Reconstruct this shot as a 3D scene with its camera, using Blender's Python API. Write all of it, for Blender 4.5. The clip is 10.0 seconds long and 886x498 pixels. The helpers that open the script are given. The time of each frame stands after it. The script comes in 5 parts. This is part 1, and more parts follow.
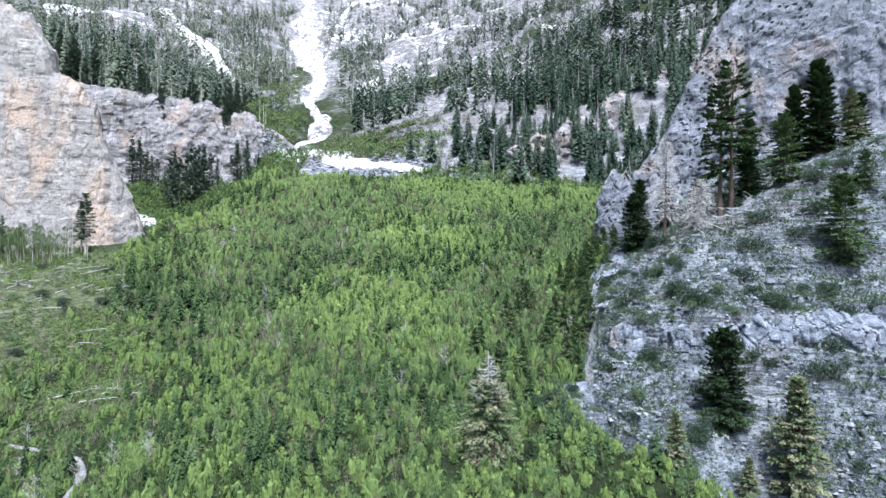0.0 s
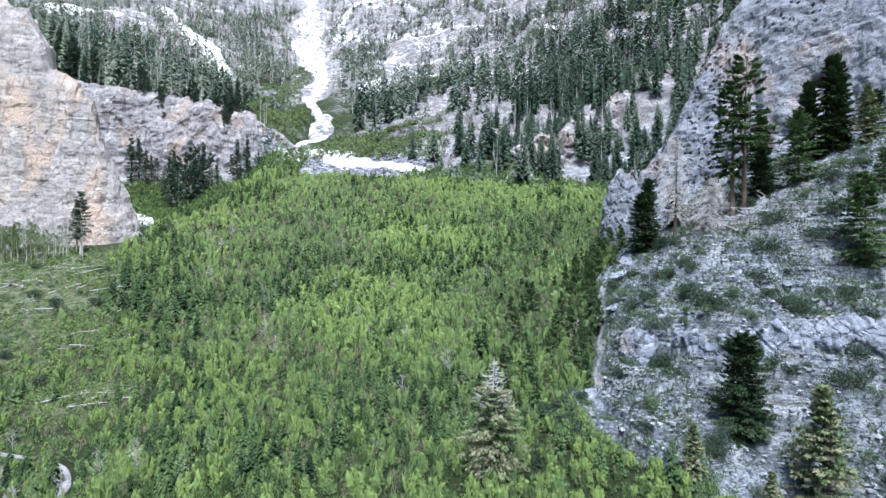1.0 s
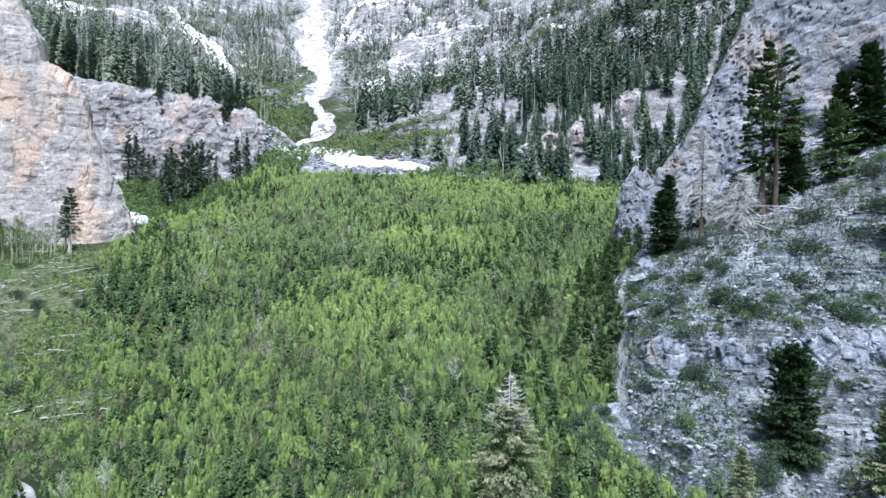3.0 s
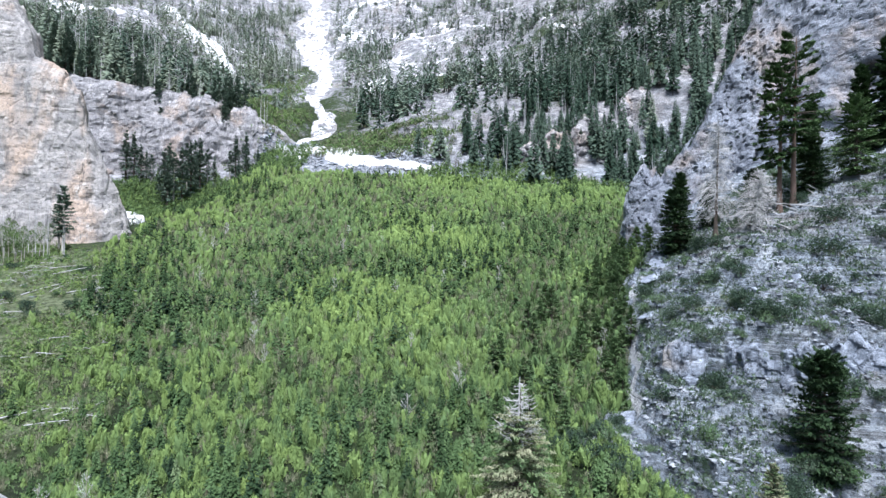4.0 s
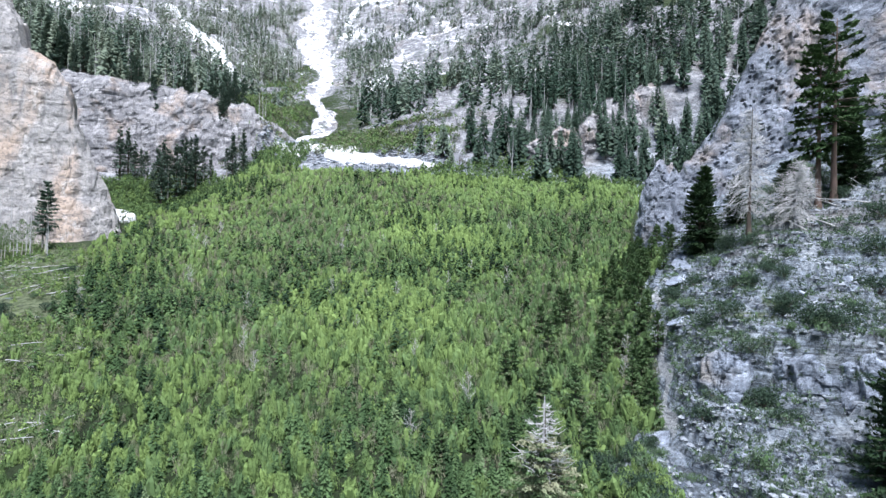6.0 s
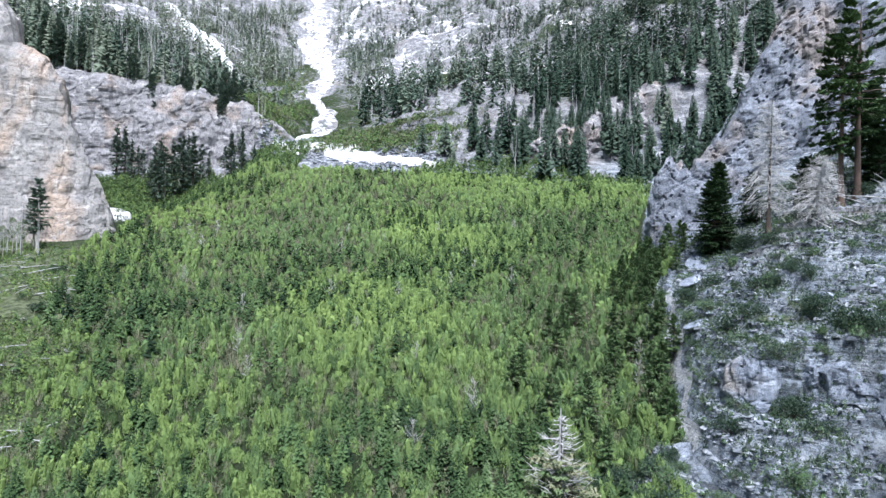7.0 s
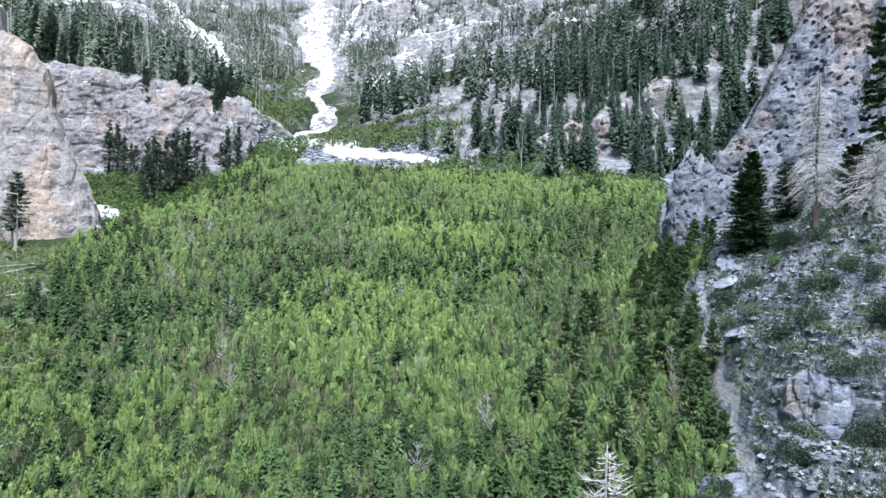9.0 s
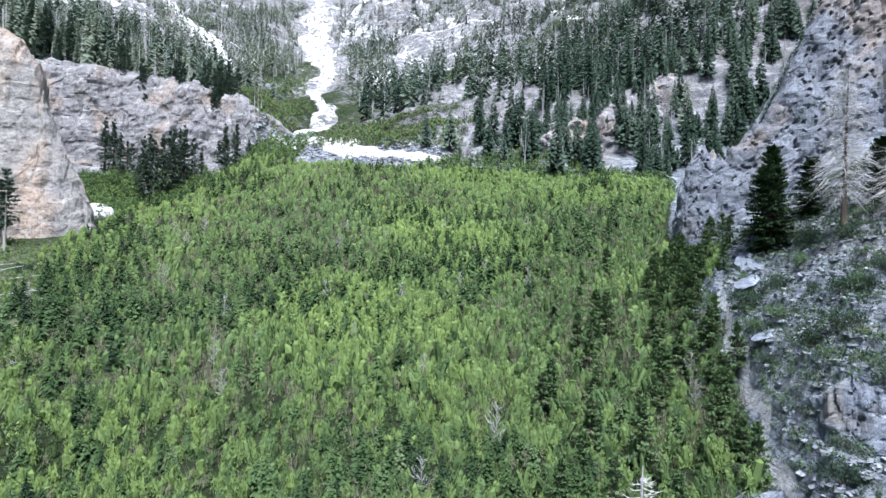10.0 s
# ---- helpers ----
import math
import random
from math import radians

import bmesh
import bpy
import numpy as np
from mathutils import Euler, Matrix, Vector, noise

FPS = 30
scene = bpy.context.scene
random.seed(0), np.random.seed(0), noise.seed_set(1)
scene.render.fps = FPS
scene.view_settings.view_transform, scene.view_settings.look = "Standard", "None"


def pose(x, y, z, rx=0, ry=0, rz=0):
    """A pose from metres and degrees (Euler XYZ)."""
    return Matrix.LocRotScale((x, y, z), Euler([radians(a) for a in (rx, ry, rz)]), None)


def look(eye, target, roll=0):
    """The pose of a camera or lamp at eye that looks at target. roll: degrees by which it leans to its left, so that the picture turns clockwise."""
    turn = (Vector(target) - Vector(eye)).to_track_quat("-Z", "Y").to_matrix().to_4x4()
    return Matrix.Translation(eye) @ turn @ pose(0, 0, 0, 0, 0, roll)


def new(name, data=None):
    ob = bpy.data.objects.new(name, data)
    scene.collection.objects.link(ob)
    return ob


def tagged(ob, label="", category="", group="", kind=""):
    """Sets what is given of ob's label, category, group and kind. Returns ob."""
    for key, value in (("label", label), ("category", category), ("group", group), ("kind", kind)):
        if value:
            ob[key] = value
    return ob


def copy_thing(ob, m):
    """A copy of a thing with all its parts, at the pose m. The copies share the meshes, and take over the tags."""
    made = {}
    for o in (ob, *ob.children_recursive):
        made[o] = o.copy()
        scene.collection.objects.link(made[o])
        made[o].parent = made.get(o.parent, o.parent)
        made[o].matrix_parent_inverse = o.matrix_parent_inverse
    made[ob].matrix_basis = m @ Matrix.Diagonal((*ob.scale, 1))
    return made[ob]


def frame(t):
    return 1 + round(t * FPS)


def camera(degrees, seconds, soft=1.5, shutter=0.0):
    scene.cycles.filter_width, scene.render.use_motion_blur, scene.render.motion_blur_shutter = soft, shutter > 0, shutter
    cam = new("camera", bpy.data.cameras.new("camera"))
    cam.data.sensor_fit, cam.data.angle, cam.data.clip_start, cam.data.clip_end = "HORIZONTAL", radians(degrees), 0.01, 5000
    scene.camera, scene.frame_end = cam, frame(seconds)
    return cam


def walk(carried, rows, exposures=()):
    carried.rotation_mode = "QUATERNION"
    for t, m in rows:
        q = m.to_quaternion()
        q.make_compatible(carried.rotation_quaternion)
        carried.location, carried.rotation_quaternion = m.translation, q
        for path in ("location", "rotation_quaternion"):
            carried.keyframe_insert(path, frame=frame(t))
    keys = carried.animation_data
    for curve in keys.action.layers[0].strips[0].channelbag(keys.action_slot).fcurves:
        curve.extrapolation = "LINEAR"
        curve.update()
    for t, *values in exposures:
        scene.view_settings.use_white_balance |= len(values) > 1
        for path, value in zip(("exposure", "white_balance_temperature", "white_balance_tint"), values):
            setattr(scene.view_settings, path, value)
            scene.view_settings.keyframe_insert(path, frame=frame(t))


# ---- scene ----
cam = camera(78.0, 10.0, soft=1.42)
METRES, EYE, TILT, LEAN, TURN = 40.0, 0.0, 0.0, 0.0, 0.0
ROWS = [
    (0.0, 0.0, 0.0, 0.0, 0.0, 0.0, -0.0),
    (0.5, -0.0021, 0.0423, -0.0019, 0.09, 0.07, -0.09),
    (1.0, -0.0048, 0.0865, -0.004, 0.17, 0.13, -0.18),
    (1.5, -0.0086, 0.1321, -0.0063, 0.24, 0.19, -0.26),
    (2.0, -0.0133, 0.179, -0.0088, 0.32, 0.26, -0.34),
    (2.5, -0.0185, 0.2267, -0.0118, 0.38, 0.31, -0.42),
    (4.0, -0.0337, 0.3725, -0.021, 0.57, 0.49, -0.56),
    (4.5, -0.0391, 0.422, -0.0238, 0.6, 0.54, -0.6),
    (5.0, -0.0448, 0.4721, -0.0264, 0.64, 0.59, -0.64),
    (5.5, -0.0505, 0.5225, -0.0286, 0.67, 0.63, -0.66),
    (7.0, -0.0674, 0.674, -0.0366, 0.78, 0.74, -0.78),
    (7.5, -0.0734, 0.726, -0.0393, 0.8, 0.78, -0.8),
    (8.0, -0.079, 0.7791, -0.0414, 0.84, 0.8, -0.83),
    (8.5, -0.0848, 0.8323, -0.045, 0.86, 0.84, -0.84),
    (9.0, -0.0914, 0.8864, -0.0479, 0.88, 0.87, -0.87),
    (9.5, -0.0985, 0.9399, -0.0511, 0.9, 0.9, -0.88),
    (10.0, -0.1054, 0.9927, -0.0549, 0.94, 0.93, -0.89),
]
walk(cam, [(t, pose(0, 0, EYE, TILT, LEAN, TURN) @ pose(METRES * x, METRES * y, METRES * z, 90 + pitch, roll, yaw)) for t, x, y, z, yaw, pitch, roll in ROWS],
     exposures=[(0.0, 1.135), (10.0, 1.07)])

# ---- world and light: open shade under a clear sky, the sun behind the ridge ----
world = bpy.data.worlds.new("sky")
scene.world = world
world.use_nodes = True
_sky = world.node_tree.nodes.new("ShaderNodeTexSky")
_sky.sky_type, _sky.sun_disc = "NISHITA", False
_sky.sun_elevation, _sky.sun_rotation = radians(62), radians(172)
_sky.air_density, _sky.dust_density = 1.0, 0.6
_bg = world.node_tree.nodes["Background"]
_bg.inputs["Strength"].default_value = 0.076
world.node_tree.links.new(_sky.outputs[0], _bg.inputs["Color"])
sun = new("sun", bpy.data.lights.new("sun", "SUN"))
sun.data.energy, sun.data.angle, sun.data.color = 5.0, radians(30), (0.965, 0.985, 1.06)
sun.matrix_world = look((0, 0, 0), (-0.06, 0.46, -0.88))


# ---- smooth random fields ----
def value_noise(x, y, z, seed=0):
    x, y, z = np.broadcast_arrays(np.asarray(x, float), np.asarray(y, float), np.asarray(z, float))
    xi, yi, zi = np.floor(x).astype(np.int64), np.floor(y).astype(np.int64), np.floor(z).astype(np.int64)
    fx, fy, fz = x - xi, y - yi, z - zi
    fx, fy, fz = (f * f * f * (f * (f * 6 - 15) + 10) for f in (fx, fy, fz))

    def lattice(a, b, c):
        h = (a * 73856093) ^ (b * 19349663) ^ (c * 83492791) ^ (seed * 2654435761)
        h = (h ^ (h >> 13)) * 1274126177 & 0x7FFFFFFF
        h = (h ^ (h >> 16)) * 668265263 & 0x7FFFFFFF
        return (h ^ (h >> 15)) % 65536 / 32767.5 - 1.0

    total = 0.0
    for dx in (0, 1):
        for dy in (0, 1):
            for dz in (0, 1):
                w = (fx if dx else 1 - fx) * (fy if dy else 1 - fy) * (fz if dz else 1 - fz)
                total = total + w * lattice(xi + dx, yi + dy, zi + dz)
    return total


def fbm(x, y, z=0.0, octaves=4, seed=0, gain=0.5):
    total, amp, f = 0.0, 1.0, 1.0
    for k in range(octaves):
        total = total + amp * value_noise(np.asarray(x) * f, np.asarray(y) * f, np.asarray(z) * f, seed + k)
        amp, f = amp * gain, f * 2.03
    return total


def ridged(x, y, z=0.0, octaves=4, seed=0):
    total, amp, f = 0.0, 1.0, 1.0
    for k in range(octaves):
        total = total + amp * (1 - 2 * np.abs(value_noise(np.asarray(x) * f, np.asarray(y) * f, np.asarray(z) * f, seed + k)))
        amp, f = amp * 0.5, f * 2.1
    return total


def hashed(a, b, seed):
    h = (a * 73856093) ^ (b * 19349663) ^ (seed * 83492791)
    h = (h ^ (h >> 13)) * 1274126177 & 0x7FFFFFFF
    h = (h ^ (h >> 16)) * 668265263 & 0x7FFFFFFF
    return (h ^ (h >> 15)) % 65536 / 65535.0


def pits_at(x, y, seed):
    """Round hollows scattered over a face: 1 inside, 0 outside."""
    x, y = np.broadcast_arrays(np.asarray(x, float), np.asarray(y, float))
    xi, yi = np.floor(x).astype(np.int64), np.floor(y).astype(np.int64)
    best = np.full(x.shape, 9.0)
    for i in (-1, 0, 1):
        for j in (-1, 0, 1):
            a, b = xi + i, yi + j
            r = 0.02 + 0.30 * np.clip(hashed(a, b, seed + 2) * 2.0 - 1.0, 0, 1) ** 1.3
            d = np.hypot(x - a - hashed(a, b, seed), (y - b - hashed(a, b, seed + 1)) * 0.8)
            best = np.minimum(best, d / r)
    return smooth(1.15, 0.6, best)


def blocks_at(x, y, seed):
    """Broken blocks: a level of its own for each cell, tilted a little, with a groove between cells."""
    x, y = np.broadcast_arrays(np.asarray(x, float), np.asarray(y, float))
    xi, yi = np.floor(x).astype(np.int64), np.floor(y).astype(np.int64)
    d1, d2, level = np.full(x.shape, 9.0), np.full(x.shape, 9.0), np.zeros(x.shape)
    for i in (-1, 0, 1):
        for j in (-1, 0, 1):
            a, b = xi + i, yi + j
            px, py = a + hashed(a, b, seed), b + hashed(a, b, seed + 1)
            d = np.hypot(x - px, y - py)
            v = hashed(a, b, seed + 2) + 0.5 * (x - px) * (hashed(a, b, seed + 3) - 0.5) + 0.5 * (y - py) * (hashed(a, b, seed + 4) - 0.5)
            nearer = d < d1
            d2 = np.where(nearer, d1, np.minimum(d2, d))
            level = np.where(nearer, v, level)
            d1 = np.where(nearer, d, d1)
    return level - 0.5, np.clip((d2 - d1) / 0.16, 0, 1)


def smooth(a, b, v):
    t = np.clip((np.asarray(v, float) - a) / (b - a), 0, 1)
    return t * t * (3 - 2 * t)


# ---- the lie of the land (metres; the eye starts at 0, 0, 0) ----
def bank_edge(y):
    """Where the aspen fan ends against the rocky bank."""
    return np.interp(y, [40, 60, 68, 78, 86, 95, 113, 150, 170, 205, 235], [34, 26, 18, 13.5, 21, 24, 29, 41, 47, 62, 70])


def fan_top(x):
    """Where the aspen fan ends uphill."""
    return np.interp(x, [-135, -108, -95, -86, -74, -61, -40, 0, 30, 50, 60], [150, 197, 237, 263, 258, 255, 251, 247, 235, 222, 200])


def fan_left(y):
    return np.interp(y, [40, 80, 110, 140, 165, 200], [-80, -76, -80, -86, -99, -108])


def couloir_x(y):
    return np.interp(y, [200, 290, 334, 362, 403, 457, 518, 592, 634, 682, 740, 820, 880, 1200, 1700], [-62, -76, -78, -80, -90, -110, -126, -135, -146, -166, -188, -198, -221, -300, -410])


TRAIL = np.array([(21.0, 76.5), (21.2, 79), (21.8, 82), (23.0, 86.5), (24.9, 91.5), (26.4, 96), (28.4, 103), (31, 111), (34, 119.2), (38.5, 126)], float)


GLADES = ((-61, 95, 10, 6), (-71, 113, 9, 6), (-76, 126, 10, 6), (-82, 138, 9, 6))


def trail_x(y):
    return np.interp(y, TRAIL[:, 1], TRAIL[:, 0])


def on_lower_path(x, y):
    """On the gravel path below the thicket, or just in front of it."""
    aside = x - np.interp(y, [58, 65, 68.2, 71.5, 75.2, 79.2], [-43, -44.7, -45.8, -47.5, -49.6, -53.7])
    level = np.abs(y - np.interp(x, [-70, -61, -54], [83.5, 81.5, 79.2]))
    return ((aside > -0.9) & (aside < 2.2) & (y < 80.5)) | ((level < 1.2) & (x < -60))


def band_y(x):
    return np.interp(x, [20, 26, 30.5, 35, 40, 48, 57, 78], [85.5, 81.5, 79.3, 76.8, 73.6, 70.6, 68, 64])


def land(x, y, detail=True):
    x, y = np.broadcast_arrays(np.asarray(x, float), np.asarray(y, float))
    axis = np.interp(y, [-400, -60, 40, 75, 110, 150, 200, 268, 290, 334, 518, 850, 1200, 1700, 2600],
                     [-75, -48, -32, -25, -19, -10, 8, 40, 52, 72, 140, 355, 690, 1000, 1300])
    side = 0.06 * np.maximum(x, 0) + 0.14 * np.maximum(x - 8, 0)
    side = np.minimum(side, 9) * smooth(260, 200, y)
    side = side - 6.0 * np.exp(-((x + 62) / 28) ** 2 - ((y - 78) / 24) ** 2)
    side = side + 4.5 * smooth(-70, -105, x) * np.exp(-((y - 148) / 30) ** 2)
    side = side - 11 * smooth(-84, -104, x) * smooth(205, 235, y) * smooth(298, 286, y)
    fan = axis + side
    # valley sides beyond the fan
    dx = x - couloir_x(y)
    far = smooth(228, 300, y)
    right = np.where(dx < 260, 0.0012 * dx * dx, 81 + 0.6 * (dx - 260)) * (dx > 0)
    left = np.where(dx > -90, 0.0019 * dx * dx, 15.4 + 0.34 * (-dx - 90)) * (dx < 0)
    rise = (right * far + left * smooth(287, 300, y)) * (1 + 0.35 * smooth(500, 900, y))
    fan = fan + rise + 10 * smooth(-84, -98, x) * smooth(288, 297, y) * smooth(420, 320, y)
    # hillsides that close the valley behind the camera
    fan = fan + smooth(150, 60, y) * (0.004 * np.maximum(-x - 110, 0) ** 1.6)
    # the rocky bank
    steep = 0.57 * smooth(78, 108, y)
    upper = -12.6 + 0.15 * (y - 78) + steep * (np.minimum(x, 78) - 31) + 0.3 * np.maximum(x - 78, 0) * smooth(70, 100, y)
    upper = upper + 4.3 * smooth(26, 40, x) * smooth(71, 78, y) * smooth(114, 92, y)
    upper = upper - 1.2 * np.clip(np.interp(y, [78, 87, 92, 103, 118], [27.5, 28, 28.4, 29.5, 31]) - x, 0, 6) * smooth(124, 112, y)
    lower = -1.5 * np.clip(24.5 - x, 0, 3) - 16.8 + 0.12 * np.clip(x - 28, 0, 20) - (0.55 + 0.7 * smooth(28, 44, x)) * np.maximum(np.minimum(band_y(x) - 1, 76) - y, -0.5)
    step = smooth(1.8, 3.6, y - band_y(x))
    bank = lower * (1 - step) + upper * step
    bank = np.maximum(bank, np.interp(y, [-400, 30, 60], [-70, -46, -40]))
    on_bank = smooth(-5.0 + 2.5 * smooth(82, 74, y), 3.5, x - bank_edge(y)) * smooth(190, 158, y)
    bank = bank - 7.5 * smooth(126, 148, y) * smooth(64, 47, x)
    bank = bank + 2.2 * np.exp(-((x - 45) / 7) ** 2 - ((y - 106) / 6) ** 2)
    z = fan * (1 - on_bank) + bank * on_bank
    on_trail = smooth(1.3, 0.5, np.abs(x - trail_x(y))) * smooth(76, 79, y) * smooth(128, 124, y)
    rough_bank = on_bank * (1 - on_trail)
    if detail:
        z = z + 1.1 * fbm(x * 0.06, y * 0.06, 0, 3, 5) * (1 - 0.6 * on_bank)
        rough = rough_bank * (0.55 * fbm(x * 0.22, y * 0.22, 0, 4, 11) + 0.35 * np.maximum(ridged(x * 0.35, y * 0.35, 0, 3, 17), 0))
        bl, bg = blocks_at(x * 0.55 + 0.3 * fbm(x * 0.2, y * 0.2, 0, 2, 13), y * 0.7, 201)
        cl, _ = blocks_at(x * 0.2, y * 0.26, 211)
        rough = rough + rough_bank * (0.75 * bl + 0.25 * bg + 0.7 * cl) * np.clip(0.75 + fbm(x * 0.08, y * 0.08, 5, 2, 15), 0.15, 1.3)
        z = z + rough
        # thin limestone ledges across the bank
        qb = z / 2.1 + 0.5 * fbm(x * 0.05, y * 0.05, 0, 3, 19)
        fb = qb - np.floor(qb)
        z = z + rough_bank * 2.1 * 0.6 * (smooth(0.72, 0.97, fb) - fb) * np.clip(0.7 + 1.2 * fbm(x * 0.07, y * 0.07, 3, 2, 21), 0, 1)
        qc = z / 0.85 + 0.7 * fbm(x * 0.09, y * 0.09, 0, 3, 22)
        fc = qc - np.floor(qc)
        z = z + rough_bank * 0.85 * 0.5 * (smooth(0.60, 0.95, fc) - fc) * np.clip(0.6 + 1.2 * fbm(x * 0.11, y * 0.11, 3, 2, 24), 0, 1)
        # limestone ledges of the far slopes
        wild = np.where(x > -70, smooth(14, 50, y - np.interp(x, [-70, -40, 30, 60, 90], [270, 262, 235, 225, 232])), smooth(285, 330, y)) * smooth(300, 200, x - y) 
        wild = wild * (1 - on_bank)
        lum = fbm(x * 0.012, y * 0.012, 0, 4, 23)
        z = z + wild * (9 * lum + 26 * smooth(420, 900, y) * fbm(x * 0.006, y * 0.006, 0, 4, 29))
        away = smooth(12, 55, np.abs(dx))
        pitch = 22.0
        q = z / pitch + 0.9 * fbm(x * 0.008, y * 0.008, 0, 3, 31)
        fracq = q - np.floor(q)
        z = z + wild * away * pitch * 0.42 * (smooth(0.62, 0.98, fracq) - fracq) * np.clip(0.8 + fbm(x * 0.01, y * 0.01, 4, 2, 37), 0, 1.3)
        gul = ridged(x * 0.02 + 0.4 * lum, y * 0.007, 0, 3, 41)
        z = z - wild * away * 4.0 * np.maximum(gul, 0)
    return z


# ---- mesh building ----
def mesh_of(name, V, F, mat, smooth_faces=False, **attrs):
    """A mesh from numpy arrays. Leaves come as loose triangles with six columns: place and the crown's own normal."""
    V, F = np.ascontiguousarray(V, np.float32), np.ascontiguousarray(F, np.int32)
    N = None
    if V.shape[1] == 6:
        t = V.reshape(-1, 3, 6)
        back = np.sum(np.cross(t[:, 1, :3] - t[:, 0, :3], t[:, 2, :3] - t[:, 0, :3]) * t[:, :, 3:].sum(1), axis=1) < 0
        t[back] = t[back][:, [0, 2, 1]]
        V, N = np.ascontiguousarray(V[:, :3]), np.ascontiguousarray(V[:, 3:])
    me = bpy.data.meshes.new(name)
    n = F.shape[1]
    me.vertices.add(len(V))
    me.vertices.foreach_set("co", V.ravel())
    me.loops.add(F.size)
    me.loops.foreach_set("vertex_index", F.ravel())
    me.polygons.add(len(F))
    me.polygons.foreach_set("loop_start", np.arange(0, F.size, n, dtype=np.int32))
    me.polygons.foreach_set("use_smooth", np.full(len(F), smooth_faces))
    for key, value in attrs.items():
        a = me.attributes.new(key, "FLOAT", "POINT")
        a.data.foreach_set("value", np.ascontiguousarray(value, np.float32))
    if N is not None:
        a = me.attributes.new("custom_normal", "FLOAT_VECTOR", "POINT")
        a.data.foreach_set("vector", N.ravel())
    me.update(calc_edges=True)
    for m in (mat if isinstance(mat, (list, tuple)) else [mat]):
        me.materials.append(m)
    return me


def grid_faces(rows, cols):
    i = np.arange(rows * cols).reshape(rows, cols)
    return np.stack([i[:-1, :-1], i[:-1, 1:], i[1:, 1:], i[1:, :-1]], -1).reshape(-1, 4)


def part(name, me, parent, label=""):
    ob = new(name, me)
    ob.parent = parent
    if label:
        tagged(ob, label)
    return ob


# ---- materials ----
def shader(name, rough=0.8):
    m = bpy.data.materials.new(name)
    m.use_nodes = True
    b = m.node_tree.nodes["Principled BSDF"]
    b.inputs["Roughness"].default_value = rough
    b.inputs["Specular IOR Level"].default_value = 0.25
    return m, m.node_tree, b


def node(nt, kind, **sets):
    n = nt.nodes.new("ShaderNode" + kind)
    for key, value in sets.items():
        if key in n.inputs:
            n.inputs[key].default_value = value
    return n


def noise_at(nt, scale, detail=4.0, rough=0.55, stretch=(1, 1, 1)):
    tc = nt.nodes.new("ShaderNodeTexCoord")
    mp = nt.nodes.new("ShaderNodeMapping")
    mp.inputs["Scale"].default_value = [scale * s for s in stretch]
    nt.links.new(tc.outputs["Object"], mp.inputs["Vector"])
    n = node(nt, "TexNoise", Scale=1.0, Detail=detail, Roughness=rough)
    nt.links.new(mp.outputs[0], n.inputs["Vector"])
    return n.outputs["Fac"]


def ramp(nt, value, stops):
    r = nt.nodes.new("ShaderNodeValToRGB")
    e = r.color_ramp.elements
    while len(e) < len(stops):
        e.new(0.5)
    for slot, (at, col) in zip(e, stops):
        slot.position = at
        slot.color = (*col, 1) if len(col) == 3 else col
    nt.links.new(value, r.inputs[0])
    return r.outputs[0]


def grey(*v):
    return [(p, (g, g, g)) for p, g in v]


def blend(nt, fac, a, b, mode="MIX"):
    m = nt.nodes.new("ShaderNodeMix")
    m.data_type, m.blend_type = "RGBA", mode
    for sock, value in ((m.inputs[0], fac), (m.inputs[6], a), (m.inputs[7], b)):
        if hasattr(value, "is_linked"):
            nt.links.new(value, sock)
        elif isinstance(value, tuple):
            sock.default_value = (*value, 1)
        else:
            sock.default_value = value
    return m.outputs[2]


def sums(nt, op, a, b=0.0):
    m = nt.nodes.new("ShaderNodeMath")
    m.operation = op
    for sock, value in ((m.inputs[0], a), (m.inputs[1], b)):
        if hasattr(value, "is_linked"):
            nt.links.new(value, sock)
        else:
            sock.default_value = value
    return m.outputs[0]


def attr(nt, name):
    a = nt.nodes.new("ShaderNodeAttribute")
    a.attribute_name = name
    return a.outputs["Fac"]


def bump(nt, b, height, strength, distance):
    n = nt.nodes.new("ShaderNodeBump")
    n.inputs["Distance"].default_value = distance
    if hasattr(strength, "is_linked"):
        nt.links.new(strength, n.inputs["Strength"])
    else:
        n.inputs["Strength"].default_value = strength
    nt.links.new(height, n.inputs["Height"])
    nt.links.new(n.outputs[0], b.inputs["Normal"])


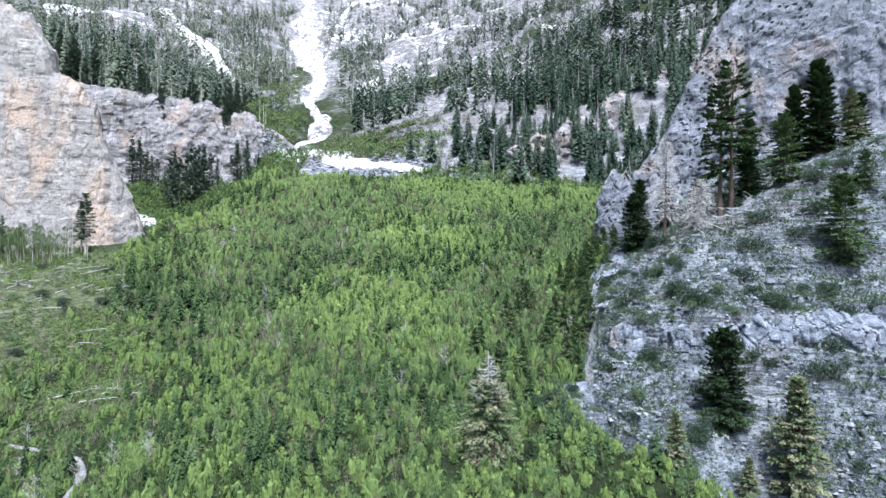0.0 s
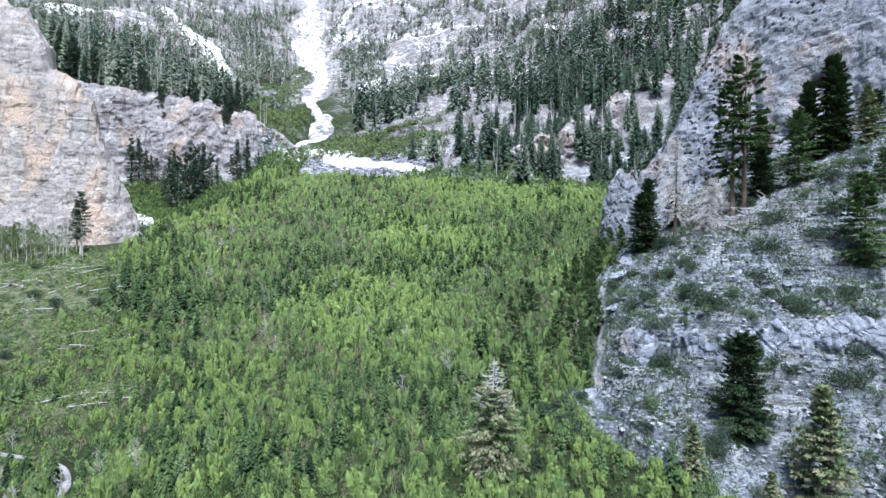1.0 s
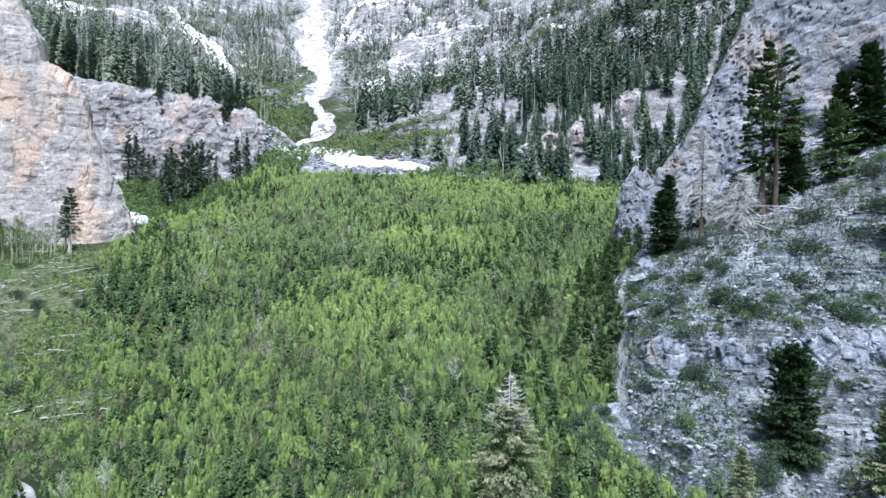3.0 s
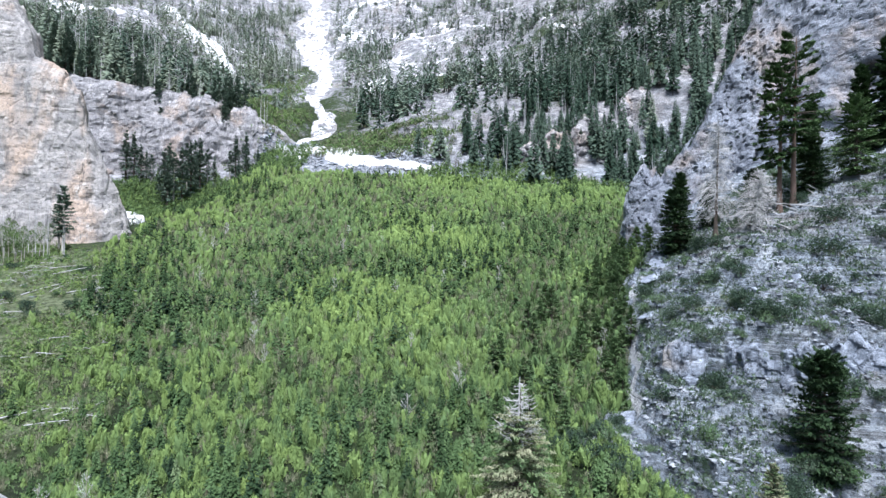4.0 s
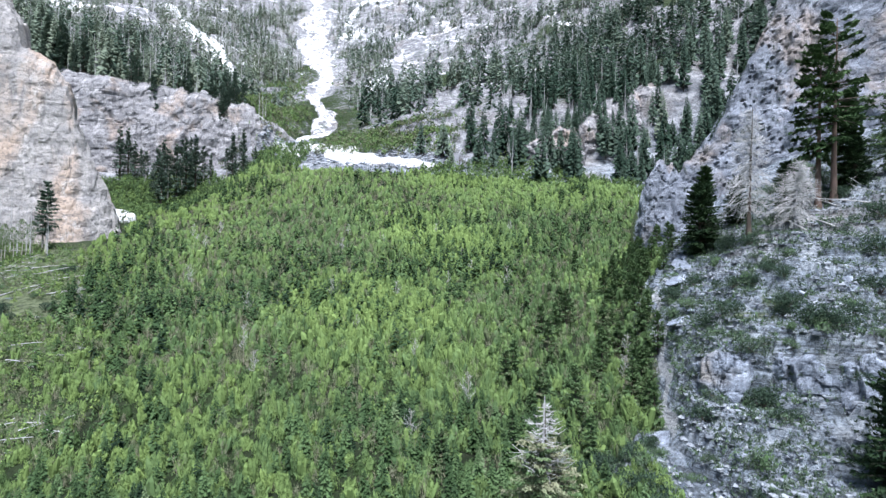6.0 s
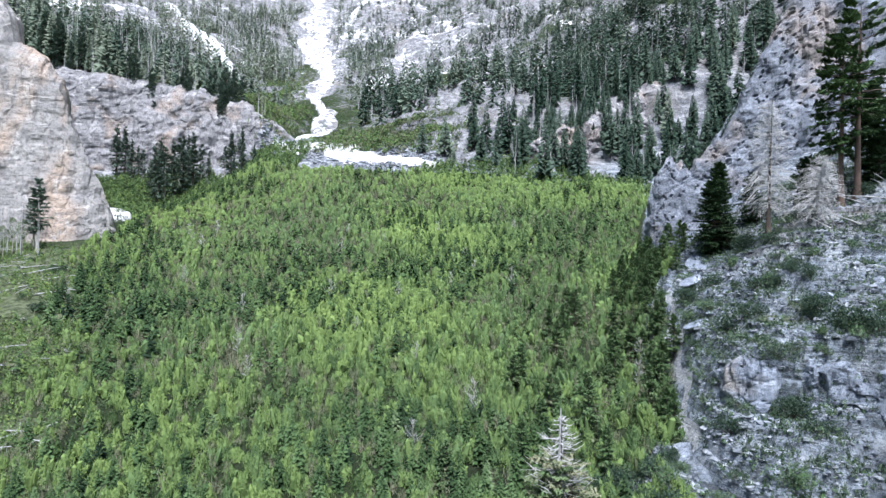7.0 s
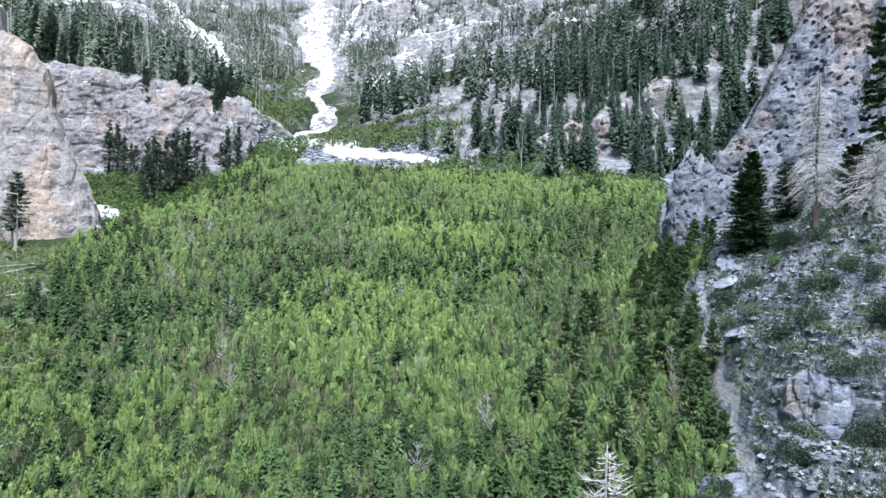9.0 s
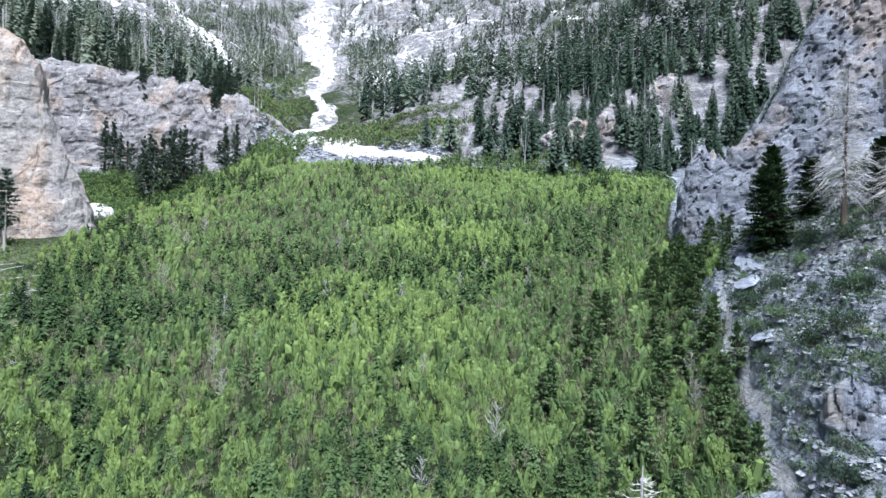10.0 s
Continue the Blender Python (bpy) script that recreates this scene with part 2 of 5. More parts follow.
def rock_material(name, light, dark, warm, warm_at, size=1.0, lump=1.2, soot=1.0, tall=(1, 1, 1)):
    m, nt, b = shader(name, 0.9)
    big = noise_at(nt, 0.05 * size, 5, 0.6, tall)
    fine = noise_at(nt, 1.3 * size, 8, 0.75)
    mid = noise_at(nt, 0.28 * size, 8, 0.72)
    strata = noise_at(nt, 0.30 * size, 8, 0.7, (0.35, 0.35, 1.3))
    streak = noise_at(nt, 0.35 * size, 6, 0.7, (1.0, 1.0, 0.16))
    c = blend(nt, ramp(nt, mid, grey((0.38, 0), (0.62, 1))), dark, light)
    c = blend(nt, ramp(nt, big, grey((warm_at, 0), (warm_at + 0.10, 0.75))), c, warm)
    c = blend(nt, ramp(nt, strata, grey((0.36, 0.6 * soot), (0.47, 0))), c, tuple(0.5 * v for v in dark))
    c = blend(nt, ramp(nt, streak, grey((0.34, 0.7 * soot), (0.46, 0))), c, tuple(0.42 * v for v in dark))
    pale = noise_at(nt, 0.18 * size, 8, 0.75, (1, 1, 0.6))
    c = blend(nt, ramp(nt, pale, grey((0.54, 0), (0.64, 0.75))), c, tuple(min(1.4 * v, 0.60) for v in light))
    c = blend(nt, ramp(nt, fine, grey((0.36, 0.7), (0.50, 0))), c, tuple(0.4 * v for v in dark))
    nt.links.new(c, b.inputs["Base Color"])
    h = sums(nt, "ADD", sums(nt, "MULTIPLY", mid, lump), sums(nt, "ADD", strata, fine))
    bump(nt, b, h, 1.0, 0.7 / size)
    return m


rock_left = rock_material("limestone_left", (0.37, 0.355, 0.345), (0.25, 0.245, 0.25), (0.44, 0.335, 0.26), 0.495, 1.1, lump=0.2, tall=(1.0, 1.0, 0.35))
rock_mid = rock_material("limestone_mid", (0.31, 0.305, 0.315), (0.18, 0.18, 0.195), (0.33, 0.265, 0.225), 0.52, 1.4, lump=0.5)
rock_right = rock_material("limestone_right", (0.262, 0.287, 0.338), (0.155, 0.174, 0.216), (0.34, 0.288, 0.262), 0.52, 1.1, lump=0.4, soot=0.5)
rock_small = rock_material("limestone_ledge", (0.30, 0.338, 0.405), (0.15, 0.178, 0.225), (0.26, 0.235, 0.21), 0.58, 2.2, lump=0.6)


def ground_material():
    m, nt, b = shader("valley_ground", 0.95)
    big, mid, fine = noise_at(nt, 0.03, 5), noise_at(nt, 0.25, 8, 0.72), noise_at(nt, 1.6, 8, 0.75)
    strata = noise_at(nt, 0.5, 8, 0.7, (0.18, 0.18, 1.6))
    beds = noise_at(nt, 1.5, 5, 0.65, (0.10, 0.10, 1.6))
    rock = blend(nt, ramp(nt, strata, grey((0.40, 0), (0.60, 1))), (0.145, 0.178, 0.222), (0.340, 0.396, 0.465))
    # fine noise darkens crevices: occlusion painted into the rock colour
    rock = blend(nt, ramp(nt, fine, grey((0.40, 0.85), (0.54, 0))), rock, (0.05, 0.062, 0.066))
    rubble = noise_at(nt, 0.7, 8, 0.75)
    rock = blend(nt, ramp(nt, rubble, grey((0.38, 0.6), (0.47, 0))), rock, (0.075, 0.082, 0.095))
    rock = blend(nt, ramp(nt, mid, grey((0.50, 0), (0.62, 0.8))), rock, (0.48, 0.53, 0.59))
    rock = blend(nt, ramp(nt, beds, grey((0.40, 0.6), (0.47, 0))), rock, (0.055, 0.064, 0.072))
    far = blend(nt, ramp(nt, mid, grey((0.40, 0), (0.58, 1))), (0.13, 0.128, 0.142), (0.37, 0.365, 0.38))
    far = blend(nt, ramp(nt, noise_at(nt, 0.16, 6, 0.7, (0.3, 0.3, 1.6)), grey((0.40, 0.7), (0.50, 0))), far, (0.10, 0.10, 0.112))
    far = blend(nt, ramp(nt, noise_at(nt, 0.11, 8, 0.75), grey((0.54, 0), (0.62, 0.8))), far, (0.085, 0.102, 0.085))
    rock = blend(nt, attr(nt, "pale"), rock, far)
    rock = blend(nt, ramp(nt, big, grey((0.55, 0), (0.68, 0.5))), rock, (0.22, 0.195, 0.175))
    # soil near black: the shade beneath dense growth is put into its colour
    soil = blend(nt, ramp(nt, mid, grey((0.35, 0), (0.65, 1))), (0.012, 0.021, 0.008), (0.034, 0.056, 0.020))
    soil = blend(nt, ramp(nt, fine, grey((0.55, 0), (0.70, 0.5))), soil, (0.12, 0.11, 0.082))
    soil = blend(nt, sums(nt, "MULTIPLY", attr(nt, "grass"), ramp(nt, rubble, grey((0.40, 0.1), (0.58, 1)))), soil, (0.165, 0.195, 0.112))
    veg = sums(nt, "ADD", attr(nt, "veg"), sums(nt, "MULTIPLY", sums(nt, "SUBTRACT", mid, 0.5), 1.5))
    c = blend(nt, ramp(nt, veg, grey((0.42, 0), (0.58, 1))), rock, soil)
    drift = noise_at(nt, 0.045, 4, 0.6)
    snow = sums(nt, "ADD", sums(nt, "ADD", attr(nt, "snow"), sums(nt, "MULTIPLY", sums(nt, "SUBTRACT", drift, 0.5), 0.9)), sums(nt, "MULTIPLY", sums(nt, "SUBTRACT", mid, 0.5), 1.6))
    white = ramp(nt, snow, grey((0.50, 0), (0.54, 1)))
    c = blend(nt, white, c, blend(nt, ramp(nt, rubble, grey((0.38, 0), (0.60, 1))), (0.44, 0.455, 0.47), (0.61, 0.62, 0.635)))
    worn = sums(nt, "ADD", attr(nt, "path"), sums(nt, "MULTIPLY", sums(nt, "SUBTRACT", rubble, 0.5), 1.2))
    c = blend(nt, ramp(nt, worn, grey((0.42, 0), (0.58, 1))), c, blend(nt, ramp(nt, fine, grey((0.40, 0), (0.60, 1))), (0.30, 0.32, 0.345), (0.46, 0.48, 0.505)))
    nt.links.new(c, b.inputs["Base Color"])
    rub = noise_at(nt, 0.9, 8, 0.7)
    bump(nt, b, sums(nt, "ADD", sums(nt, "ADD", sums(nt, "ADD", fine, mid), rub), sums(nt, "ADD", beds, strata)), ramp(nt, white, grey((0.0, 1.0), (1.0, 0.15))), 0.9)
    return m


def leaf_material(name, stops, glow=0.35, spread=0.55):
    """Foliage: colour from the tree's own tint, varied leaf by leaf."""
    m, nt, b = shader(name, 0.6)
    g = nt.nodes.new("ShaderNodeNewGeometry")
    b.inputs["Specular IOR Level"].default_value = 0.04
    c = ramp(nt, attr(nt, "tint"), stops)
    v = sums(nt, "ADD", sums(nt, "MULTIPLY", g.outputs["Random Per Island"], spread), 1.0 - spread / 2)
    h = nt.nodes.new("ShaderNodeHueSaturation")
    nt.links.new(c, h.inputs["Color"])
    nt.links.new(v, h.inputs["Value"])
    nt.links.new(h.outputs[0], b.inputs["Base Color"])
    tr = nt.nodes.new("ShaderNodeBsdfTranslucent")
    nt.links.new(h.outputs[0], tr.inputs["Color"])
    mx = nt.nodes.new("ShaderNodeMixShader")
    mx.inputs[0].default_value = glow
    nt.links.new(b.outputs[0], mx.inputs[1])
    nt.links.new(tr.outputs[0], mx.inputs[2])
    nt.links.new(mx.outputs[0], nt.nodes["Material Output"].inputs["Surface"])
    return m


def bark_material(name, a, b2, scale=3.0):
    m, nt, b = shader(name, 0.9)
    n = noise_at(nt, scale, 6, 0.65, (1, 1, 0.2))
    nt.links.new(ramp(nt, n, [(0.35, a), (0.65, b2)]), b.inputs["Base Color"])
    bump(nt, b, n, 0.6, 0.05)
    return m


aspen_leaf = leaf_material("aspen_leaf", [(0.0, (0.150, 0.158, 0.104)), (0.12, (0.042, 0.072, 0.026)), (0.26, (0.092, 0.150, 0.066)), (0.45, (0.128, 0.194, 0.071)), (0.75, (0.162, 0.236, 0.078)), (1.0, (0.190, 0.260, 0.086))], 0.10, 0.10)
needle = leaf_material("fir_needle", [(0.0, (0.020, 0.038, 0.022)), (0.45, (0.048, 0.086, 0.036)), (0.72, (0.080, 0.134, 0.058)), (0.88, (0.105, 0.165, 0.078)), (1.0, (0.235, 0.245, 0.160))], 0.15, 0.2)
# needles of the distant firs: aerial haze put into their lifted greys
hazed_needle = leaf_material("hazed_needle", [(0.0, (0.036, 0.064, 0.046)), (0.5, (0.100, 0.145, 0.112)), (1.0, (0.190, 0.232, 0.175))], 0.2, 0.12)
brush_leaf = leaf_material("brush_leaf", [(0.0, (0.030, 0.050, 0.038)), (0.4, (0.054, 0.088, 0.056)), (0.75, (0.108, 0.142, 0.104)), (1.0, (0.092, 0.165, 0.070))], 0.2, 0.3)
pale_wood = bark_material("bleached_wood", (0.25, 0.252, 0.255), (0.45, 0.452, 0.455))
twig_wood = bark_material("grey_twig", (0.21, 0.195, 0.140), (0.36, 0.335, 0.255))
dark_bark = bark_material("fir_bark", (0.045, 0.036, 0.030), (0.10, 0.082, 0.070))
red_bark = bark_material("pine_bark", (0.075, 0.052, 0.044), (0.165, 0.118, 0.098), 1.5)
aspen_bark = bark_material("aspen_bark", (0.24, 0.23, 0.20), (0.40, 0.385, 0.35))


def trail_material():
    m, nt, b = shader("trail_gravel", 0.95)
    n = noise_at(nt, 1.2, 6, 0.7)
    nt.links.new(ramp(nt, n, [(0.36, (0.13, 0.135, 0.14)), (0.62, (0.25, 0.255, 0.265))]), b.inputs["Base Color"])
    bump(nt, b, n, 0.6, 0.1)
    return m


trail_gravel = trail_material()


def stone_material():
    m, nt, b = shader("loose_stone", 0.9)
    g = nt.nodes.new("ShaderNodeNewGeometry")
    c = ramp(nt, g.outputs["Random Per Island"], [(0.0, (0.12, 0.138, 0.165)), (0.5, (0.21, 0.235, 0.27)), (1.0, (0.30, 0.325, 0.36))])
    n = noise_at(nt, 4, 5, 0.7)
    nt.links.new(blend(nt, ramp(nt, n, grey((0.35, 0.5), (0.55, 0))), c, (0.08, 0.08, 0.085)), b.inputs["Base Color"])
    return m


loose_stone = stone_material()


# ---- ground: one sheet ----
def axis_steps(stretches):
    out = [stretches[0][0]]
    for a, b, s in stretches:
        out += list(np.linspace(a, b, max(int(round((b - a) / s)), 1) + 1)[1:])
    return np.array(out)


gx = axis_steps([(-1600, -700, 60), (-700, -350, 12), (-350, -130, 4.5), (-130, 8, 1.6), (8, 16, 1), (16, 68, 0.5), (68, 84, 0.8), (84, 130, 2), (130, 400, 4), (400, 900, 12), (900, 1800, 60)])
gy = axis_steps([(-500, 0, 50), (0, 50, 5), (50, 60, 1.0), (60, 118, 0.5), (118, 170, 1), (170, 300, 1.8), (300, 560, 3.5), (560, 960, 6), (960, 1300, 14), (1300, 2600, 60)])
GX, GY = np.meshgrid(gx, gy)
GZ = land(GX, GY)


def veg_cover(x, y):
    """How far soil and plants cover the rock: 0 bare, 1 covered."""
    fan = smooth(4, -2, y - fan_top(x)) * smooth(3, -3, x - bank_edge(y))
    fan = fan * (1 - 0.3 * smooth(6, -6, x - fan_left(y)) * smooth(100, 125, y))
    hill = smooth(285, 310, y) * np.clip(0.40 + 0.5 * fbm(x * 0.012, y * 0.012, 0, 4, 51) - 0.35 * smooth(430, 850, y), 0, 1)
    lefthill = smooth(-70, -110, x - couloir_x(y) - 70) * smooth(280, 300, y) * smooth(600, 420, y) * 0.55
    meadow = np.exp(-((x + 118) / 26) ** 2 - ((y - 355) / 48) ** 2) + np.exp(-((x + 40) / 28) ** 2 - ((y - 298) / 22) ** 2) + np.exp(-((x + 168) / 26) ** 2 - ((y - 505) / 52) ** 2)
    hollow = smooth(-84, -100, x) * smooth(275, 262, y) * smooth(170, 200, y)
    bank = (0.20 + 0.34 * fbm(x * 0.16, y * 0.16, 0, 4, 53)) * smooth(146, 120, y)
    on_bank = smooth(0, 4, x - bank_edge(y)) * smooth(235, 168, y)
    return np.clip(np.maximum.reduce([fan, hill, lefthill, 0.9 * meadow, hollow]) * (1 - on_bank) + bank * on_bank, 0, 1)


def snow_cover(x, y):
    high = smooth(400, 760, y) * np.clip(0.24 + 0.6 * fbm(x * 0.010, y * 0.006, 0, 4, 61), 0, 0.6)
    low = smooth(300, 420, y) * np.clip(0.05 + 0.12 * (x < couloir_x(y)) + 0.5 * fbm(x * 0.018, y * 0.012, 0, 3, 63), 0, 0.46)
    return np.maximum(high, low)


slope = np.hypot(np.gradient(GZ, gx, axis=1), np.gradient(GZ, gy, axis=0))
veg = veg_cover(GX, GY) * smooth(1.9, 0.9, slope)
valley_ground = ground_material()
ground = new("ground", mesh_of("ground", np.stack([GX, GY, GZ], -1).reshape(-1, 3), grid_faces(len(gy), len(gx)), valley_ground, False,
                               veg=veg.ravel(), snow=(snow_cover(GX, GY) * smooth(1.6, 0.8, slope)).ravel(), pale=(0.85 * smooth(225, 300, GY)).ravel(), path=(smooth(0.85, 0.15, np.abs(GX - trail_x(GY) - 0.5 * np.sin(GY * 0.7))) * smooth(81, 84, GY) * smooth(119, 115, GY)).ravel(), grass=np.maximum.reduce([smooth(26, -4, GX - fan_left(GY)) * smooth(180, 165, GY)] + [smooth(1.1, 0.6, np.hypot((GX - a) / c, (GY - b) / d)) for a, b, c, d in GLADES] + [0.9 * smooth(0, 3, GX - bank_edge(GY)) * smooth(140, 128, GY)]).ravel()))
tagged(ground, "rocky mountain valley floor rising to forested limestone slopes", "ground", kind="structure")


# ---- cliffs ----
def cliff(name, line, tops, foot, back, seed, mat, label, batter=0.12, step=0.8, bulge=2.6, pockets=0.0, grain=1.0, ribs=1.5, caves=(), crack=1.0, crest=1.0, relief=1.0, shelves=1.0, rough=0.6):
    """A rock wall along a line in plan, faces to the line's right, with ledges, cracks and pockets. tops: crest height along the line, foot: base height."""
    P = np.array(line, float)
    run = np.concatenate([[0], np.cumsum(np.hypot(*np.diff(P, axis=0).T))])
    s = np.arange(0, run[-1], step)
    bx, by = np.interp(s, run, P[:, 0]), np.interp(s, run, P[:, 1])
    k = np.ones(9) / 9
    bx, by = np.convolve(np.pad(bx, 4, "edge"), k, "valid"), np.convolve(np.pad(by, 4, "edge"), k, "valid")
    tx, ty = np.gradient(bx), np.gradient(by)
    ln = np.hypot(tx, ty)
    nx, ny = ty / ln, -tx / ln
    g = grain
    top = np.interp(s, run, tops) + crest * (1.8 * fbm(s * 0.16 * g, seed, 0, 4, seed) + 1.6 * np.maximum(ridged(s * 0.3 * g, seed, 0, 2, seed + 3), 0)) / g
    base = np.interp(s, run, foot)
    rows = int((np.max(top) - np.min(base)) / step)
    z = np.minimum(np.linspace(np.min(base), np.max(top), rows)[:, None], top[None])
    h = np.clip((z - base) / (top - base), 0, 1)
    S = np.broadcast_to(s, z.shape)
    G, W = S * g, z * g
    ledges = fbm(G * 0.02, W * 0.22, 1.7, 4, seed + 5)
    q = W / 6.5 + 0.8 * fbm(G * 0.03, W * 0.05, 0, 3, seed + 8)
    shelf = (1 - q + np.floor(q)) ** 2 * np.clip(0.6 + fbm(G * 0.04, W * 0.04, 7, 2, seed + 10), 0, 1.4)
    warp = 0.35 * fbm(G * 0.05, W * 0.025, 0, 2, seed)
    cracks = np.maximum(ridged(G * 0.11 + warp, W * 0.018, 0, 3, seed + 9) - 0.35, 0)
    rib = np.abs(fbm(G * 0.045 + warp, W * 0.012, 0, 3, seed + 11))
    big_l, big_g = blocks_at(G * 0.16 + warp, W * 0.13, seed + 12)
    small_l, small_g = blocks_at(G * 0.34 + 0.5 * warp, W * 0.30, seed + 14)
    lump = fbm(G * 0.05, W * 0.05, 0, 5, seed + 13)
    fine = fbm(G * 0.35, W * 0.4, 0, 2, seed + 15, 0.6)
    out = (bulge * lump + shelves * 0.9 * (ledges - shelf) - 1.6 * crack * cracks + rough * fine + relief * (1.5 * big_l + 0.5 * big_g + 0.7 * small_l + 0.3 * small_g) - ribs * 2.2 * rib) / g
    if pockets:
        wob = 0.3 * fbm(S * 0.5, z * 0.5, 0, 2, seed + 18)
        zone = smooth(-0.3, 0.2, value_noise(S * 0.06, z * 0.06, 3, seed + 21) + 0.1)
        out = out - pockets * zone * (0.8 * pits_at(S * 0.95 + wob, z * 0.8 + wob, seed + 19) + 0.7 * pits_at(S * 0.28 + wob, z * 0.28 + wob, seed + 20) * smooth(0.1, 0.5, value_noise(S * 0.1, z * 0.1, 6, seed + 23)))
    for cx, cz, cr, depth in caves:
        out = out - depth * np.exp(-(((bx - cx) / cr) ** 2 + ((z - cz) / (0.6 * cr)) ** 2) ** 2)
    setback = batter * (z - base) + 2.5 / g * smooth(0.90, 1.0, h) ** 2
    X, Y = bx + nx * (out - setback), by + ny * (out - setback)
    # the crest runs back to the hill behind
    d = np.concatenate([np.linspace(0, 1, 26)[1:], [1.02]])[:, None] * back
    D, SD = np.broadcast_arrays(d, s[None])
    rough = fbm(SD * 0.16 * g, D * 0.16 * g, 0, 5, seed + 25) * 2.0 / g * smooth(0, 3 / g, D)
    ZB = z[-1] - 0.08 * D + rough - (60 / g ** 1.5) * (D > back * 1.001)
    X, Y, Z = np.concatenate([X, X[-1] - nx * D]), np.concatenate([Y, Y[-1] - ny * D]), np.concatenate([z, ZB])
    me = mesh_of(name, np.stack([X, Y, Z], -1).reshape(-1, 3), grid_faces(*X.shape), mat, False)
    tagged(new(name, me), label, "cliff", kind="structure")
    return X[:rows], Y[:rows], Z[:rows]


cliff("cliff_left", [(-205, 152), (-175, 157), (-150, 163), (-140, 165.5), (-129, 168), (-119, 171.5), (-110, 175.5), (-103, 181), (-100, 187), (-107, 198), (-132, 225), (-165, 265)],
      [98, 94, 89, 81, 63, 55, 42, 26, 15, 15, 36, 58], [-12, -10, -8, -7, -6, -5, -4, -3, -2, 2, 8, 20], 8, 101, rock_left,
      "tall pale limestone pillar with ochre stains beside the aspen fan", batter=0.24, step=0.55, bulge=0.6, ribs=0.35, relief=0.22, shelves=0.22, crack=0.5, rough=0.25)
cliff("cliff_mid", [(-205, 268), (-178, 276), (-150, 281), (-120, 282), (-98, 285), (-84, 292), (-72, 306)],
      [85, 86, 83, 77, 71, 62, 54], [16, 20, 24, 26, 28, 32, 36], 14, 131, rock_mid,
      "grey and ochre limestone cliff band below the forest", batter=0.17, step=0.7, bulge=1.6, ribs=1.3, relief=0.5, shelves=0.3, crack=1.2, rough=0.35, crest=0.3)
wall_face = cliff("cliff_right", [(66, 205), (52, 180), (45, 164), (43.5, 157), (45.6, 154.6), (49, 152.7), (52, 151.7), (55, 150.7), (58, 149.6), (62, 148), (74, 143), (88, 137), (105, 127), (128, 112), (140, 104)],
      [22, 12, 9, 17.5, 21.8, 21.2, 20.2, 25.5, 27, 38, 66, 84, 88, 90, 92], [10, 0, -4, -6, -5, -4, -3, -2, 0, 2, 6, 10, 18, 20, 24], 26, 151, rock_right,
      "massive blue-grey limestone wall pitted with dark pockets", batter=0.10, step=0.45, bulge=1.0, pockets=1.25, ribs=0.5, relief=0.42, crack=1.0, shelves=0.12, rough=0.3,
      caves=((92, 42, 2.4, 12.0), (82, 22, 4.0, 3.0)))
far_face = cliff("cliff_far_right", [(-8, 272), (12, 262), (37, 250), (58, 251), (78, 261), (98, 273), (122, 286), (150, 300)],
      [40, 46, 50, 57, 66, 80, 96, 112], [24, 24, 24, 26, 28, 32, 42, 56], 14, 171, rock_mid,
      "broken grey limestone cliffs at the foot of the far slope", batter=0.35, step=0.9, bulge=2.6, ribs=2.4, crack=2.6, relief=1.2)
cliff("rock_band", [(25.5, 87), (24.6, 84.5), (26, 82), (30.5, 80), (35, 77.4), (40, 74.2), (48, 71.2), (57, 68.6), (66, 66.6), (78, 64.5)],
      [-14.5, -12.6, -12.3, -12.0, -11.2, -10.6, -9.8, -9.2, -8.6, -8.0], [-19, -19, -19, -19, -19, -19, -21, -23, -25, -26], 4.5, 181, rock_small,
      "low blocky limestone ledge across the rocky bank", batter=0.10, step=0.2, bulge=0.7, grain=1.9, ribs=0.6, crack=1.6, shelves=0.25, relief=1.3, rough=0.2)
cliff("rock_slab", [(15.5, 84), (16.8, 81), (19, 77.2), (22, 74.2), (26, 71.6), (31, 69.6), (36, 67.5)],
      [-21.4, -20.8, -21.0, -21.4, -21.0, -21.2, -22.5], [-28, -28, -28, -28, -28, -28, -29], 3, 191, rock_small,
      "sloping grey limestone slab above the thicket", batter=0.45, step=0.22, bulge=1.6, grain=2.6, ribs=1.4, crack=2.2, relief=1.2, rough=0.3)


